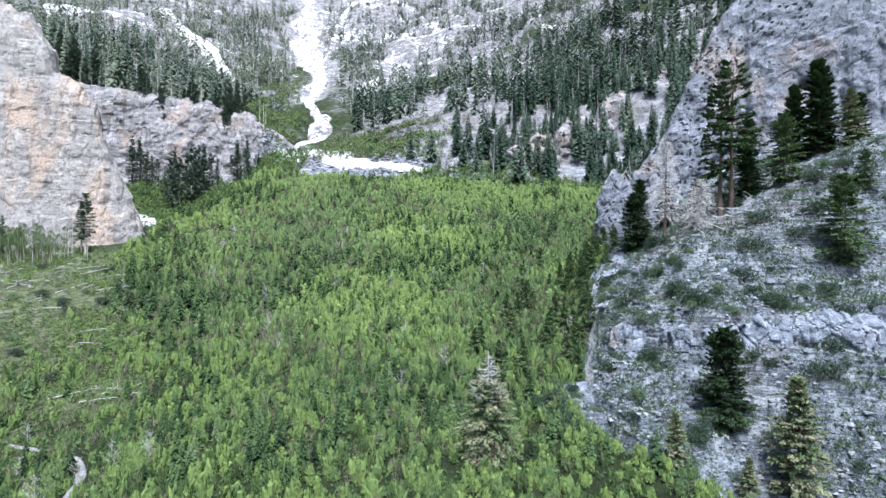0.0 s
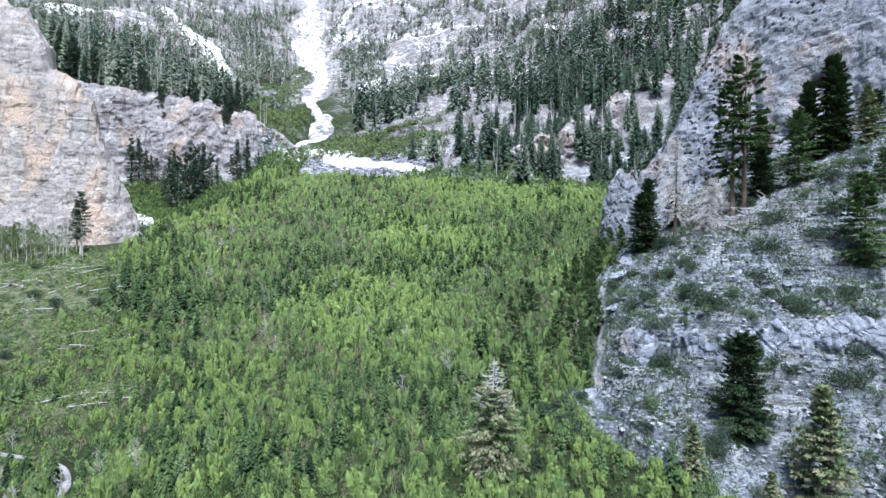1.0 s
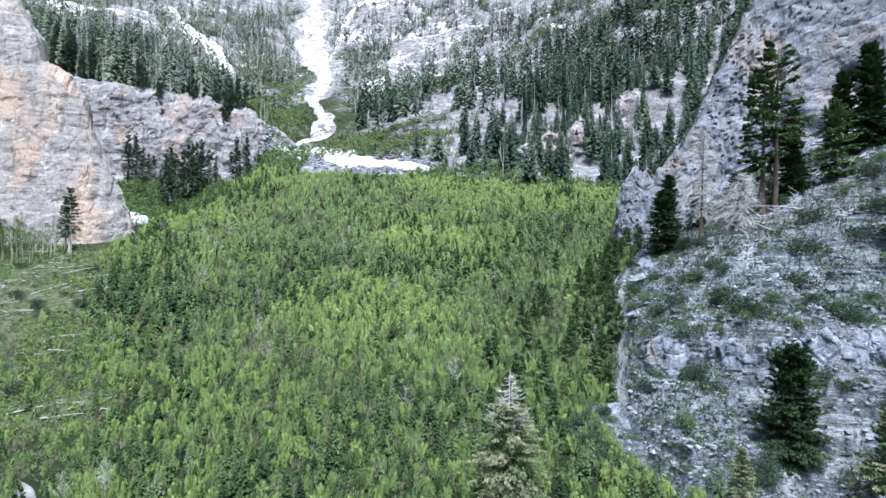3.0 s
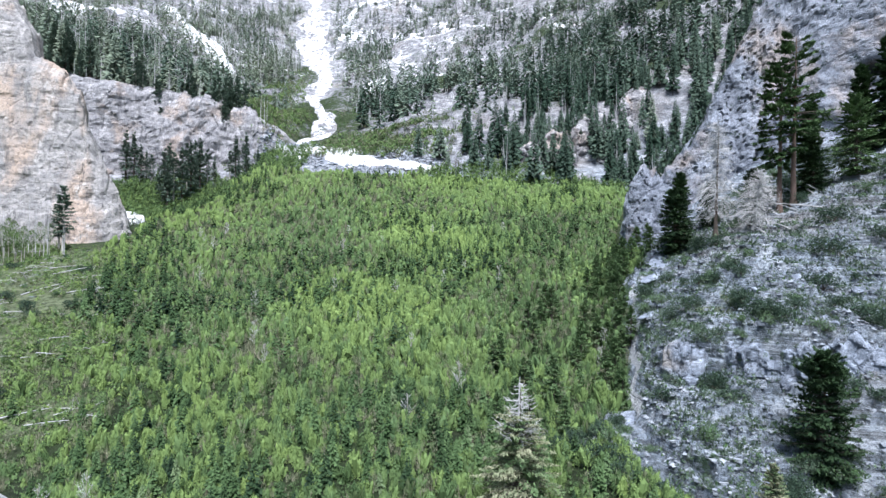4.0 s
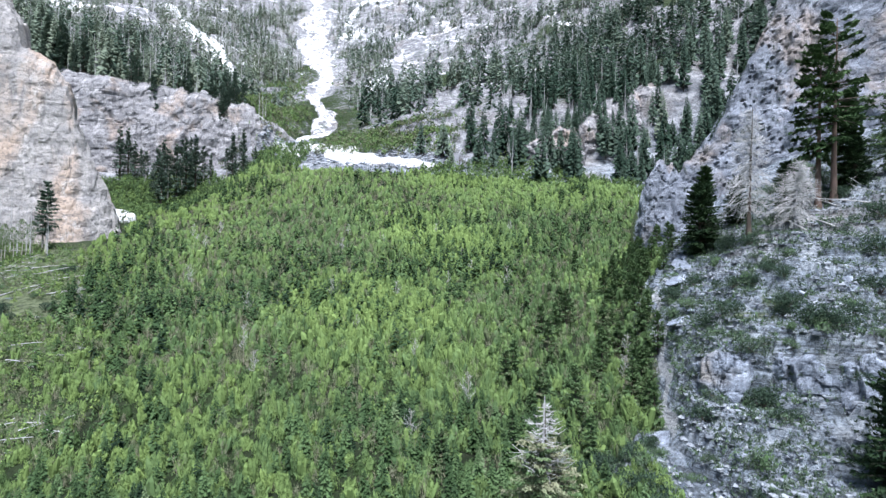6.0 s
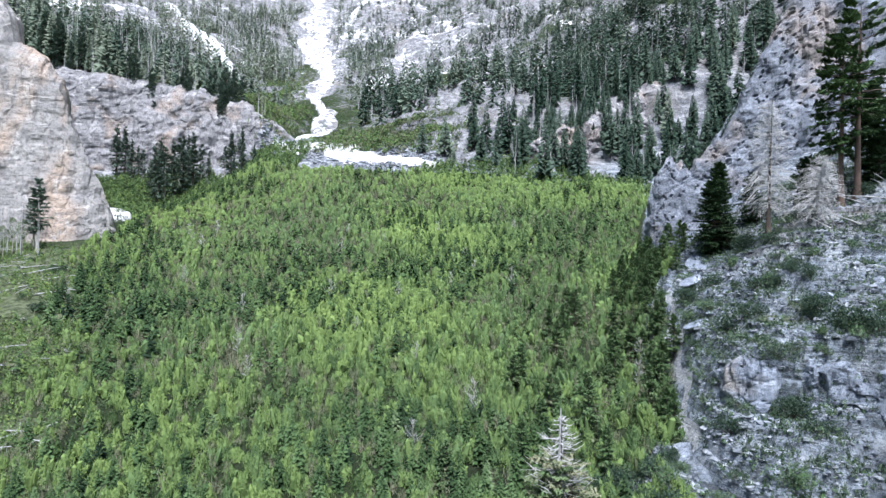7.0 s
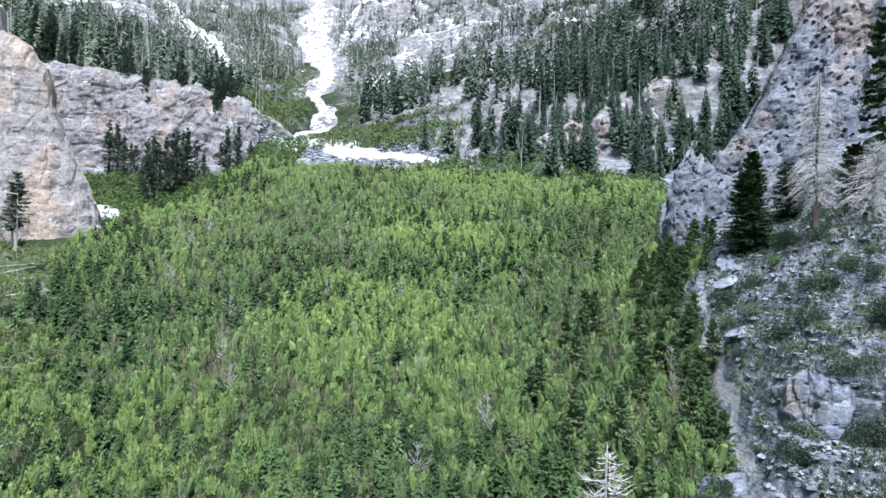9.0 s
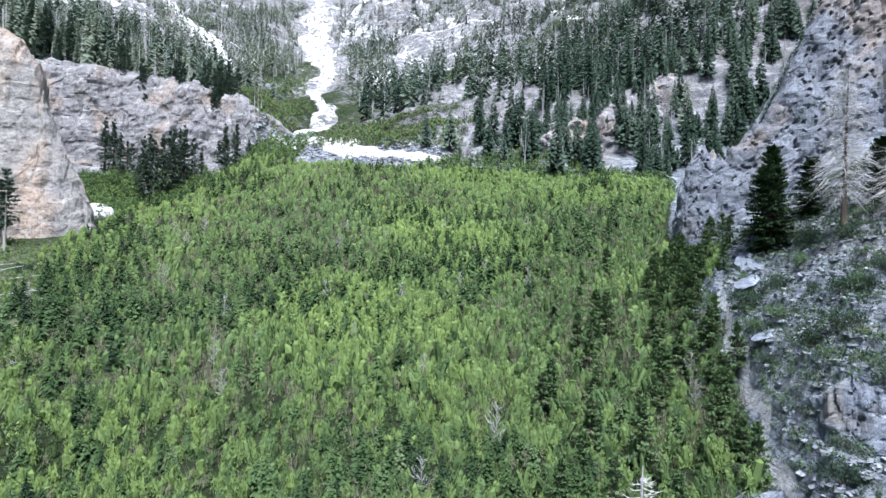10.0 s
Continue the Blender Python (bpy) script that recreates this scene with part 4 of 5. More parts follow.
    V = np.concatenate([stems(P[dead], H[dead] * 0.95, 0.34, 0.02, 1), stems(P[dead], H[dead] * 0.7, 0.12, 0.09, 5, 0.35)])
    tagged(new("slope_snags", mesh_of("slope_snags", V, tri_faces(len(V)), pale_wood, False)), "bleached dead tree trunks standing in the forest", "snags", kind="stuff")
    # small firs rooted on the ledges of the far cliffs
    X, Y, Z = far_face
    r, c = rng.integers(2, X.shape[0], 150), rng.integers(0, X.shape[1], 150)
    ok = Z[r, c] > land(X[r, c], Y[r, c]) + 0.5
    P = np.stack([X[r, c], Y[r, c] + 0.5, Z[r, c] - 0.8], -1)[ok]
    n = len(P)
    V, T = conifers(P, 5 + 9 * rng.random(n), 1.2 + 1.0 * rng.random(n), 160, np.clip(0.2 + 0.2 * rng.normal(size=n), 0, 1), 0.05, 0.12, 0.18)
    tagged(new("ledge_firs", mesh_of("ledge_firs", V, tri_faces(len(V)), hazed_needle, False, tint=T)), "small dark firs rooted on the cliff ledges", "firs", kind="stuff")
    # brush between the fan and the cliffs
    x, y = scatter(2600, -15, 64, 205, 268)
    ok = (y > fan_top(x) - 3) & (y < fan_top(x) + 9 + 14 * smooth(0, 30, x)) & (x < bank_edge(y) + 4)
    P = on_ground(x[ok], y[ok])
    V, T = broadleaf(P, 1.5 + 3 * rng.random(len(P)), 0.9 + 0.9 * rng.random(len(P)), 40, 0.34, np.clip(0.3 + 0.2 * rng.normal(size=len(P)), 0.12, 1), 0.05)
    tagged(new("edge_brush", mesh_of("edge_brush", V, tri_faces(len(V)), aspen_leaf, False, tint=T)), "dark green brush between the fan and the cliffs", "brush", kind="stuff")
    # green shrub meadows by the snow tongue
    x1, y1 = -116 + 22 * rng.normal(size=1700), 350 + 38 * rng.normal(size=1700)
    x2, y2 = -42 + 22 * rng.normal(size=1700), 297 + 14 * rng.normal(size=1700)
    x3, y3 = -166 + 20 * rng.normal(size=1500), 505 + 40 * rng.normal(size=1500)
    x, y = np.concatenate([x1, x2, x3]), np.concatenate([y1, y2, y3])
    shade = np.where(x < couloir_x(y), 0.40, 0.32) + 0.14 * rng.normal(size=len(x))
    shade = np.clip(np.where(rng.random(len(x)) < 0.35, 0.03, np.maximum(shade, 0.16)), 0, 1)
    ok = (np.abs(x - couloir_x(y)) > 9) & (y > 274) & (y > fan_top(x) + 12)
    P = on_ground(x[ok], y[ok])
    V, T = broadleaf(P, 2.0 + 2 * rng.random(len(P)), 1.4 + rng.random(len(P)), 24, 0.5, shade[ok], 0.05)
    tagged(new("meadow_shrubs", mesh_of("meadow_shrubs", V, tri_faces(len(V)), aspen_leaf, False, tint=T)), "low green shrubs on the slope beside the snow", "shrubs", kind="stuff")


far_woods()


# ---- single trees ----
def trunk_mesh(name, height, r0, r1, mat, bend=0.02, sides=9, rings=12):
    t = np.linspace(0, 1, rings)
    px, py = bend * height * np.sin(2.1 * t) * t, 0.6 * bend * height * np.sin(3.3 * t + 1) * t
    r = r0 + (r1 - r0) * t ** 0.85
    r = r * (1 + 0.35 * np.exp(-t * 30))
    a = np.linspace(0, 2 * np.pi, sides, endpoint=False)
    wob = 1 + 0.12 * fbm(np.cos(a)[None] * 1.3 + 5, np.sin(a)[None] * 1.3, t[:, None] * 6, 2, 3)
    V = np.stack([px[:, None] + r[:, None] * np.cos(a) * wob, py[:, None] + r[:, None] * np.sin(a) * wob, (t * height)[:, None] + 0 * a[None]], -1).reshape(-1, 3)
    i = np.arange(rings * sides).reshape(rings, sides)
    j = np.roll(i, -1, 1)
    return mesh_of(name, V, np.stack([i[:-1], j[:-1], j[1:], i[1:]], -1).reshape(-1, 4), mat, True)


def sticks(A, B, w):
    """Three-sided tapering sticks from A to B."""
    n = len(A)
    d = B - A
    up = np.tile([[0.0, 0.0, 1.0]], (n, 1))
    s = np.cross(d, up)
    s = s / (np.linalg.norm(s, axis=1, keepdims=True) + 1e-6)
    u = np.cross(s, d)
    u = u / (np.linalg.norm(u, axis=1, keepdims=True) + 1e-6)
    w = np.broadcast_to(w, n)[:, None]
    r = [A + w * u, A - w * 0.5 * u + w * 0.87 * s, A - w * 0.5 * u - w * 0.87 * s]
    return np.stack([r[0], r[1], B, r[1], r[2], B, r[2], r[0], B], 1).reshape(-1, 3)


def boughs(height, radius, count, low, power, rise, droop, gen, whorl=5, jitter=0.25):
    """Roots and tips of a tree's branches."""
    t = low + (0.985 - low) * np.sort(gen.random(count)) ** 0.92
    layer = np.floor(t * count / whorl) / (count / whorl)
    t = 0.65 * layer + 0.35 * t
    t = np.clip(t, low, 0.985)
    ang = gen.random(count) * 2 * np.pi
    rel = (t - low) / (1 - low)
    L = radius * (np.clip(1 - rel, 0, 1) ** power + 0.05) * (1 - jitter + 2 * jitter * gen.random(count))
    L = L * np.minimum(1, 0.55 + 2.2 * rel)
    A = np.stack([0 * t, 0 * t, t * height], -1)
    slope = rise * rel - droop * (1 - rel)
    B = A + np.stack([L * np.cos(ang), L * np.sin(ang), L * slope], -1)
    return A, B, L


def needles_on(A, B, L, per, size, gen, flat=0.35, start=0.25):
    """Sprays of needles along branches."""
    n = len(A)
    f = start + (1 - start) * gen.random((n, per)) ** 0.8
    C = A[:, None] + (B - A)[:, None] * f[..., None]
    C0 = C.reshape(-1, 3)
    side = np.cross(B - A, [0, 0, 1.0])
    side = side / (np.linalg.norm(side, axis=1, keepdims=True) + 1e-6)
    off = (gen.random((n, per)) - 0.5) * 0.75 * L[:, None] * (1.1 - f) + (gen.random((n, per)) - 0.5) * size
    C = C + side[:, None] * off[..., None]
    C[..., 2] += (gen.random((n, per)) - 0.5) * size * 0.8 - 0.10 * np.abs(off)
    C = C.reshape(-1, 3)
    m = len(C)
    out = np.repeat((B - A) / (np.linalg.norm(B - A, axis=1, keepdims=True) + 1e-6), per, 0)
    turn = (gen.random(m) - 0.5) * 1.6
    o2 = np.stack([out[:, 0] * np.cos(turn) - out[:, 1] * np.sin(turn), out[:, 0] * np.sin(turn) + out[:, 1] * np.cos(turn), out[:, 2] + flat * gen.normal(size=m)], -1)
    s2 = np.cross(o2, [0, 0, 1.0]) + 0.35 * gen.normal(size=(m, 3))
    s = size * (0.6 + 0.8 * gen.random(m))[:, None]
    V = np.stack([C + o2 * s, C - o2 * s * 0.6 + s2 * s * 0.45, C - o2 * s * 0.6 - s2 * s * 0.45], 1)
    return with_normals(V, out * np.array([1.0, 1.0, 0.3]) + np.array([0, 0, 0.35]) + 3.0 * (C - C0) / (np.repeat(L, per)[:, None] + 0.3), 0.2)


def fir(name, label, height, radius, seed, tint=0.4, low=0.05, power=0.8, count=150, per=22, size=0.32, bark=None, dead_from=1.0, rise=0.5, droop=0.22, category="fir tree", whorl=5, flat=0.35, leaf=None):
    gen = np.random.default_rng(seed)
    tree = new(name)
    tagged(tree, label, category)
    part("trunk", trunk_mesh("trunk", height * 0.97, 0.020 * height + 0.03, 0.012, bark or dark_bark, 0.012), tree)
    A, B, L = boughs(height, radius, count, low, power, rise, droop, gen, whorl, 0.42)
    live = A[:, 2] < dead_from * height
    V = needles_on(A[live], B[live], L[live], per, size, gen, flat)
    # shade of each bough
    T = np.repeat(np.clip(tint + 0.07 * gen.normal(size=live.sum()), 0, 1), per * 3)
    part("crown", mesh_of("crown", V, tri_faces(len(V)), leaf or needle, False, tint=T), tree)
    V = sticks(A[live], B[live], 0.014 * L[live] + 0.01)
    tagged(part("branch", mesh_of("branch", V, tri_faces(len(V)), dark_bark, False), tree), kind="stuff")
    if dead_from < 1:
        at = dead_from - 0.16 + (1.14 - dead_from) * gen.random(104)
        reach = radius * (1.25 * (1 - at) + 0.12) * (0.5 + gen.random(104))
        way = gen.random(104) * 2 * np.pi
        A2 = np.stack([0 * at, 0 * at, at * height], -1)
        M2 = A2 + np.stack([0.6 * reach * np.cos(way), 0.6 * reach * np.sin(way), -0.12 * reach], -1)
        B2 = M2 + np.stack([0.4 * reach * np.cos(way), 0.4 * reach * np.sin(way), 0.22 * reach], -1)
        sub0 = np.repeat(A2, 5, 0) + np.repeat(M2 - A2, 5, 0) * (0.3 + 0.9 * gen.random((520, 1)))
        sub1 = sub0 + np.repeat(B2 - A2, 5, 0) * 0.18 + gen.normal(size=(520, 3)) * np.array([0.2, 0.2, 0.1]) * np.repeat(reach, 5)[:, None]
        V = np.concatenate([sticks(A2, M2, 0.05), sticks(M2, B2, 0.035), sticks(sub0, sub1, 0.022)])
        tagged(part("dead_top", mesh_of("dead_top", V, tri_faces(len(V)), pale_wood, False), tree, "bleached bare branches of the dead top"), kind="stuff")
        part("dead_leader", trunk_mesh("dead_leader", height * (1.02 - dead_from) + 0.6, 0.15, 0.03, pale_wood, 0.02, 7, 6), tree, "bleached bare leader").location = (0, 0, dead_from * height - 0.5)
    return tree


def snag(name, label, height, radius, seed, count=70, bark=None, low=0.12, thick=1.0, girth=0.0, up=0.0):
    gen = np.random.default_rng(seed)
    tree = new(name)
    tagged(tree, label, "dead tree")
    part("trunk", trunk_mesh("trunk", height, girth or 0.018 * height + 0.04, 0.03, bark or pale_wood, 0.02), tree)
    A, B, L = boughs(height, radius, count, low, 0.5, 0.2, 0.55, gen, 4, 0.6)
    B[:, 2] += gen.normal(size=count) * 0.25 * L + up * L
    M = A + (B - A) * 0.55 + np.stack([0 * L, 0 * L, 0.12 * L], -1)
    sub0 = np.repeat(A, 8, 0) + np.repeat(B - A, 8, 0) * (0.25 + 0.7 * gen.random((len(A) * 8, 1)))
    sub1 = sub0 + np.repeat(B - A, 8, 0) * 0.22 + gen.normal(size=(len(sub0), 3)) * np.array([0.2, 0.2, 0.22]) * np.repeat(L, 8)[:, None]
    V = np.concatenate([sticks(A, M, thick * (0.018 * L + 0.025)), sticks(M, B, thick * (0.012 * L + 0.018)), sticks(sub0, sub1, thick * 0.018)])
    tagged(part("branch", mesh_of("branch", V, tri_faces(len(V)), pale_wood, False), tree), kind="stuff")
    return tree


def pine(name, label, height, radius, seed):
    """Ponderosa: a long bare red trunk and tufted limbs."""
    gen = np.random.default_rng(seed)
    tree = new(name)
    tagged(tree, label, "pine tree")
    part("trunk", trunk_mesh("trunk", height * 0.98, 0.50, 0.06, red_bark, 0.012, 12, 18), tree, "reddish plated pine trunk")
    A, B, L = boughs(height, radius, 95, 0.30, 0.45, 0.5, 0.35, gen, 3, 0.4)
    V = sticks(A, B, 0.02 * L + 0.02)
    tagged(part("branch", mesh_of("branch", V, tri_faces(len(V)), dark_bark, False), tree), kind="stuff")
    V = needles_on(A, B, L, 48, 0.40, gen, 0.6, 0.5)
    T = np.repeat(np.clip(0.50 + 0.16 * gen.normal(size=len(A)), 0, 1), 144)
    part("crown", mesh_of("crown", V, tri_faces(len(V)), needle, False, tint=T), tree)
    return tree


def stand(ob, x, y, z=None, turn=0.0, scale=1.0, lean=(0, 0)):
    if z is None:
        z = float(land(x, y)) - 0.15
    return pose(x, y, z, lean[0], lean[1], turn) @ Matrix.Diagonal((scale, scale, scale, 1))


def place(ob, *args, **kw):
    ob.matrix_basis = stand(ob, *args, **kw)
    return ob


place(fir("dead_topped_fir", "tall olive fir with a bleached dead top above the thicket", 13.6, 4.3, 11, 0.96, 0.04, 0.85, 380, 84, 0.14, dead_from=0.74, whorl=2, flat=0.7, droop=0.4), 5.6, 68.0)
dark_fir = place(fir("conifer", "dense dark green conifer on the rocky bank", 12.4, 3.3, 12, 0.16, 0.02, 0.45, 340, 70, 0.20, whorl=2, flat=0.6), 35.2, 68.5)
pale_fir = place(fir("conifer", "pale olive-green fir standing on the rocky bank", 14.0, 3.4, 13, 0.95, 0.02, 0.65, 320, 70, 0.18, whorl=3, flat=0.6, droop=0.35), 39.6, 61.0)
edge_fir = place(fir("conifer", "open-branched olive green fir on the talus slope", 14.5, 4.2, 14, 0.70, 0.05, 0.55, 230, 52, 0.24, whorl=4, flat=0.5, droop=0.35), 64.6, 88.0)
place(pine("ponderosa_pine", "tall ponderosa pine with red trunk below the cliff", 29.0, 5.2, 15), 56.8, 107.8)
place(pine("ponderosa_pine", "tall twin ponderosa pine with red trunk below the cliff", 26.0, 4.4, 16), 55.2, 109.0)
dark_spire = place(fir("conifer", "tall dark green fir below the cliff wall", 20.0, 3.6, 19, 0.28, 0.03, 0.55, 320, 40, 0.40), 79, 115)
for x, y, h, base in ((63.5, 114, 16, dark_spire), (76, 118, 17, dark_spire), (81.5, 117, 15, dark_spire), (83.5, 112, 12.5, pale_fir), (66, 106, 13.5, edge_fir), (61, 109, 8, dark_fir),
                      (42.4, 121, 12.6, dark_fir), (44.6, 124, 14.0, dark_spire), (50.5, 124, 9, dark_fir), (26, 61, 6.2, pale_fir), (33.3, 59.5, 5.4, pale_fir), (53, 113, 9, dark_fir),
                      (88, 116, 10, dark_fir), (74, 96, 7, edge_fir)):
    size = h / {dark_fir: 12.4, pale_fir: 14.0, edge_fir: 14.5, dark_spire: 20.0}[base]
    copy_thing(base, stand(base, x, y, turn=37 * x, scale=size))
place(snag("dead_tree", "bleached white dead tree with tangled drooping branches", 20, 2.9, 21, 400, dark_bark, 0.22, 0.85), 43.4, 107)
place(snag("dead_tree", "bleached white dead tree leaning over the talus", 10.0, 3.0, 22, 360, None, 0.12, 0.9), 47.6, 103.5, lean=(0, 8))

# firs in the gully behind the fan, and at the foot of the pillar
gully_fir = place(fir("conifer", "slender dark fir in the gully below the cliff band", 21, 2.9, 17, 0.42, 0.06, 0.7, 120, 34, 0.36, whorl=4, flat=0.6, leaf=hazed_needle), -118, 240)
tall_trunk = fir("conifer", "tall fir with bare pale lower trunk below the cliffs", 19, 2.6, 18, 0.45, 0.30, 0.6, 90, 34, 0.36, bark=aspen_bark, whorl=4, flat=0.6, leaf=hazed_needle)
place(tall_trunk, -106.5, 163)
for k, (x, y, s) in enumerate(((-122.7, 246.5, 1.14), (-118.4, 246, 1.25), (-115.2, 246.8, 1.2), (-114.2, 252.8, 1.21), (-113.8, 260.5, 1.14), (-113.5, 267.2, 0.91), (-111.9, 271.2, 0.59), (-129.5, 254.8, 0.62), (-125.8, 256.8, 1.12),
                             (-119.3, 259.8, 1.2), (-117.7, 264.5, 1.03), (-103.7, 276, 1.04), (-98.9, 276, 1.01), (-106.6, 276, 0.77), (-156.8, 276, 1.16), (-152.9, 276, 1.11), (-146.7, 276, 0.69))):
    base = tall_trunk if k % 4 == 1 else gully_fir
    copy_thing(base, stand(base, x, y, turn=50 * k, scale=s))
for x, y, s in ((-94, 264, 0.65), (-97, 262, 0.55), (-91, 270, 0.5), (-109, 165, 0.8), (-129, 160, 0.6), (-132, 157, 0.5), (-126, 163, 0.45), (-140, 268, 0.8), (-146, 270, 0.9)):
    copy_thing(gully_fir if s != 0.8 else tall_trunk, stand(gully_fir, x, y, turn=31 * x, scale=s))
for k in range(50):
    x, y = -212 + 106 * rng.random() ** 1.3, 291 + 13 * rng.random()
    base = tall_trunk if k % 3 == 0 else gully_fir
    copy_thing(base, stand(base, x, y, turn=41 * k, scale=0.7 + 0.6 * rng.random()))
thin_snag = place(snag("dead_tree", "bare pale dead trunk at the foot of the pillar", 17, 1.0, 23, 16, girth=0.2), -116, 163)
copy_thing(thin_snag, stand(thin_snag, -111, 162, scale=0.75))
copy_thing(thin_snag, stand(thin_snag, -104, 160, scale=0.6))
for k in range(9):
    copy_thing(thin_snag, stand(thin_snag, -132 + 3.3 * k, 158 + 4 * rng.random(), turn=57 * k, scale=0.45 + 0.5 * rng.random()))
for k in range(36):
    x, y = -215 + 122 * rng.random(), 291 + 22 * rng.random()
    copy_thing(thin_snag, stand(thin_snag, x, y, turn=67 * k, scale=0.8 + 0.6 * rng.random()))

# young firs among the aspens along the bank
young_fir = place(fir("young_fir", "young green fir among the aspens", 6.0, 1.8, 31, 0.84, 0.02, 0.8, 130, 56, 0.12, whorl=3, flat=0.7), 24, 96)
blue_fir = place(fir("young_fir", "young dark green fir beside the trail", 6.0, 1.6, 32, 0.76, 0.02, 0.8, 120, 56, 0.12, whorl=3, flat=0.7), 27, 100)
tagged(young_fir, group="young firs"), tagged(blue_fir, group="young firs")
made = 0
while made < 64:
    y = 80 + 70 * rng.random() ** 1.2
    x = min(float(bank_edge(y)) + 1.2, float(trail_x(y)) - 1.6) - 24 * rng.random() ** 1.7
    base = (young_fir, blue_fir)[made % 2]
    copy_thing(base, stand(base, x, y, turn=77 * made, scale=0.55 + 0.75 * rng.random()))
    made += 1


for x, y, s in ((31.5, 121, 1.0), (33.5, 124, 1.15), (36, 127, 1.1), (38, 130, 1.2), (40, 127.5, 0.9), (36.5, 122.5, 0.75), (29.5, 117, 0.9), (41, 132, 1.0)):
    copy_thing(blue_fir, stand(blue_fir, x, y, turn=83 * x, scale=s))
for k in range(22):
    y = 122 + 30 * rng.random()
    x = float(bank_edge(y)) + 1.2 - 7 * rng.random()
    copy_thing(blue_fir, stand(blue_fir, x, y, turn=83 * k, scale=0.6 + 0.6 * rng.random()))


def small_conifers():
    """Little firs all over the fan."""
    x, y = scatter(7000, -100, 46, 58, 262)
    ok = (y < fan_top(x) - 2) & ~on_lower_path(x, y) & (x > fan_left(y) + 4) & (x < bank_edge(y) - 2) & (rng.random(len(x)) < np.clip(0.16 + 0.9 * fbm(x * 0.035, y * 0.035, 0, 4, 97), 0.03, 0.8))
    P = on_ground(x[ok], y[ok])
    n = len(P)
    H = 2.2 + 2.8 * rng.random(n) ** 1.4
    tint = np.clip(0.46 + 0.22 * rng.normal(size=n), 0, 0.9)
    near = P[:, 1] < 104
    V1, T1 = conifers(P[near], H[near], 0.30 + 0.18 * H[near], 140, tint[near], 0.02, 0.12, 0.24)
    V2, T2 = conifers(P[~near], 1.6 + H[~near], 0.6 + 0.20 * H[~near], 40, tint[~near] - 0.1, 0.02)
    V, T = np.concatenate([V1, V2]), np.concatenate([T1, T2])
    tagged(new("fan_conifers", mesh_of("fan_conifers", V, tri_faces(len(V)), needle, False, tint=T)), "small dark firs scattered through the aspen thicket", "firs", kind="stuff")


small_conifers()


# ---- brush on the bank ----
def shrub(label, seed, tint, height=1.6, radius=1.4, K=1250, leaf=0.085):
    gen = np.random.default_rng(seed)
    thing = new("shrub")
    tagged(thing, label, "shrub", "bank shrubs")
    lobes = gen.normal(size=(9, 3)) * np.array([0.5, 0.5, 0.22]) * radius + np.array([0, 0, 0.42 * height])
    off = gen.normal(size=(K, 3))
    off = off / np.linalg.norm(off, axis=1, keepdims=True) * (0.6 + 0.4 * gen.random((K, 1)))
    C = lobes[gen.integers(0, 9, K)] + off * np.array([0.46, 0.46, 0.36]) * radius
    C[:, 2] = np.abs(C[:, 2])
    V = with_normals(leaf_tris(C, leaf * (0.6 + 0.8 * gen.random(K))), C / radius + 0.6 * off - np.array([0, 0, 0.1]))
    part("foliage", mesh_of("foliage", V, tri_faces(len(V)), brush_leaf, False, tint=np.repeat(np.clip(tint + 0.15 * gen.normal(size=K), 0, 1), 3)), thing)
    A = np.zeros((14, 3))
    V = sticks(A, lobes[gen.integers(0, 9, 14)] * 1.1 + gen.normal(size=(14, 3)) * 0.15, 0.04)
    part("stem", mesh_of("stem", V, tri_faces(len(V)), dark_bark, False), thing)
    return thing


shrubs = [place(shrub("low grey-green brush on pale scree", 41, 0.50, 1.3, 1.3, 1300, 0.075), 40, 100), place(shrub("rounded dark green mahogany bush on the bank", 42, 0.18, 2.2, 1.5, 1500), 38, 96),
          place(shrub("light green leafy bush on the scree", 43, 0.85, 1.5, 1.3), 44, 98)]
made = 0
while made < 150:
    y = 58 + 74 * rng.random()
    x = float(bank_edge(y)) + 2 + 50 * rng.random() ** 1.1
    if x > 84 or in_cliff(np.array(x), np.array(y)) or fbm(x * 0.12, y * 0.12, 0, 3, 99) < -0.25 or (76 < y < 128 and -2.4 < x - trail_x(y) < 1.6):
        continue
    base = shrubs[made % 3]
    copy_thing(base, stand(base, x, y, turn=61 * made, scale=0.55 + 1.1 * rng.random() ** 1.6))
    made += 1


for x, y, size in ((31.0, 80.9, 1.3), (37.0, 81.3, 1.7), (24.0, 79.4, 1.2), (30.1, 75.3, 0.9), (32.1, 91.1, 1.3), (31.3, 106.5, 1.4), (15.3, 72.8, 1.5), (12.1, 77.7, 1.3), (40.6, 81, 1.0), (48.2, 87.6, 1.5),
                   (36.3, 97.5, 1.1), (47.1, 83, 0.9), (40.2, 92.8, 1.2), (16.3, 70.4, 1.2), (18.9, 68.0, 1.3), (52, 92, 1.6), (56, 97, 1.5), (60, 92, 1.3), (47, 68, 1.6), (50, 71, 1.4), (31, 66, 1.2)):
    copy_thing(shrubs[1], stand(shrubs[1], x, y, turn=97 * x, scale=size))
copy_thing(shrubs[2], stand(shrubs[2], 25.7, 72.4, turn=20, scale=1.4))
for k in range(42):
    y = 66 + 62 * rng.random()
    x = float(bank_edge(y)) - 1.5 + 5.5 * rng.random()
    if not -0.9 < x - trail_x(y) < 0.9:
        base = shrubs[k % 2 + 1]
        copy_thing(base, stand(base, x, y, turn=71 * k, scale=0.5 + 0.6 * rng.random()))
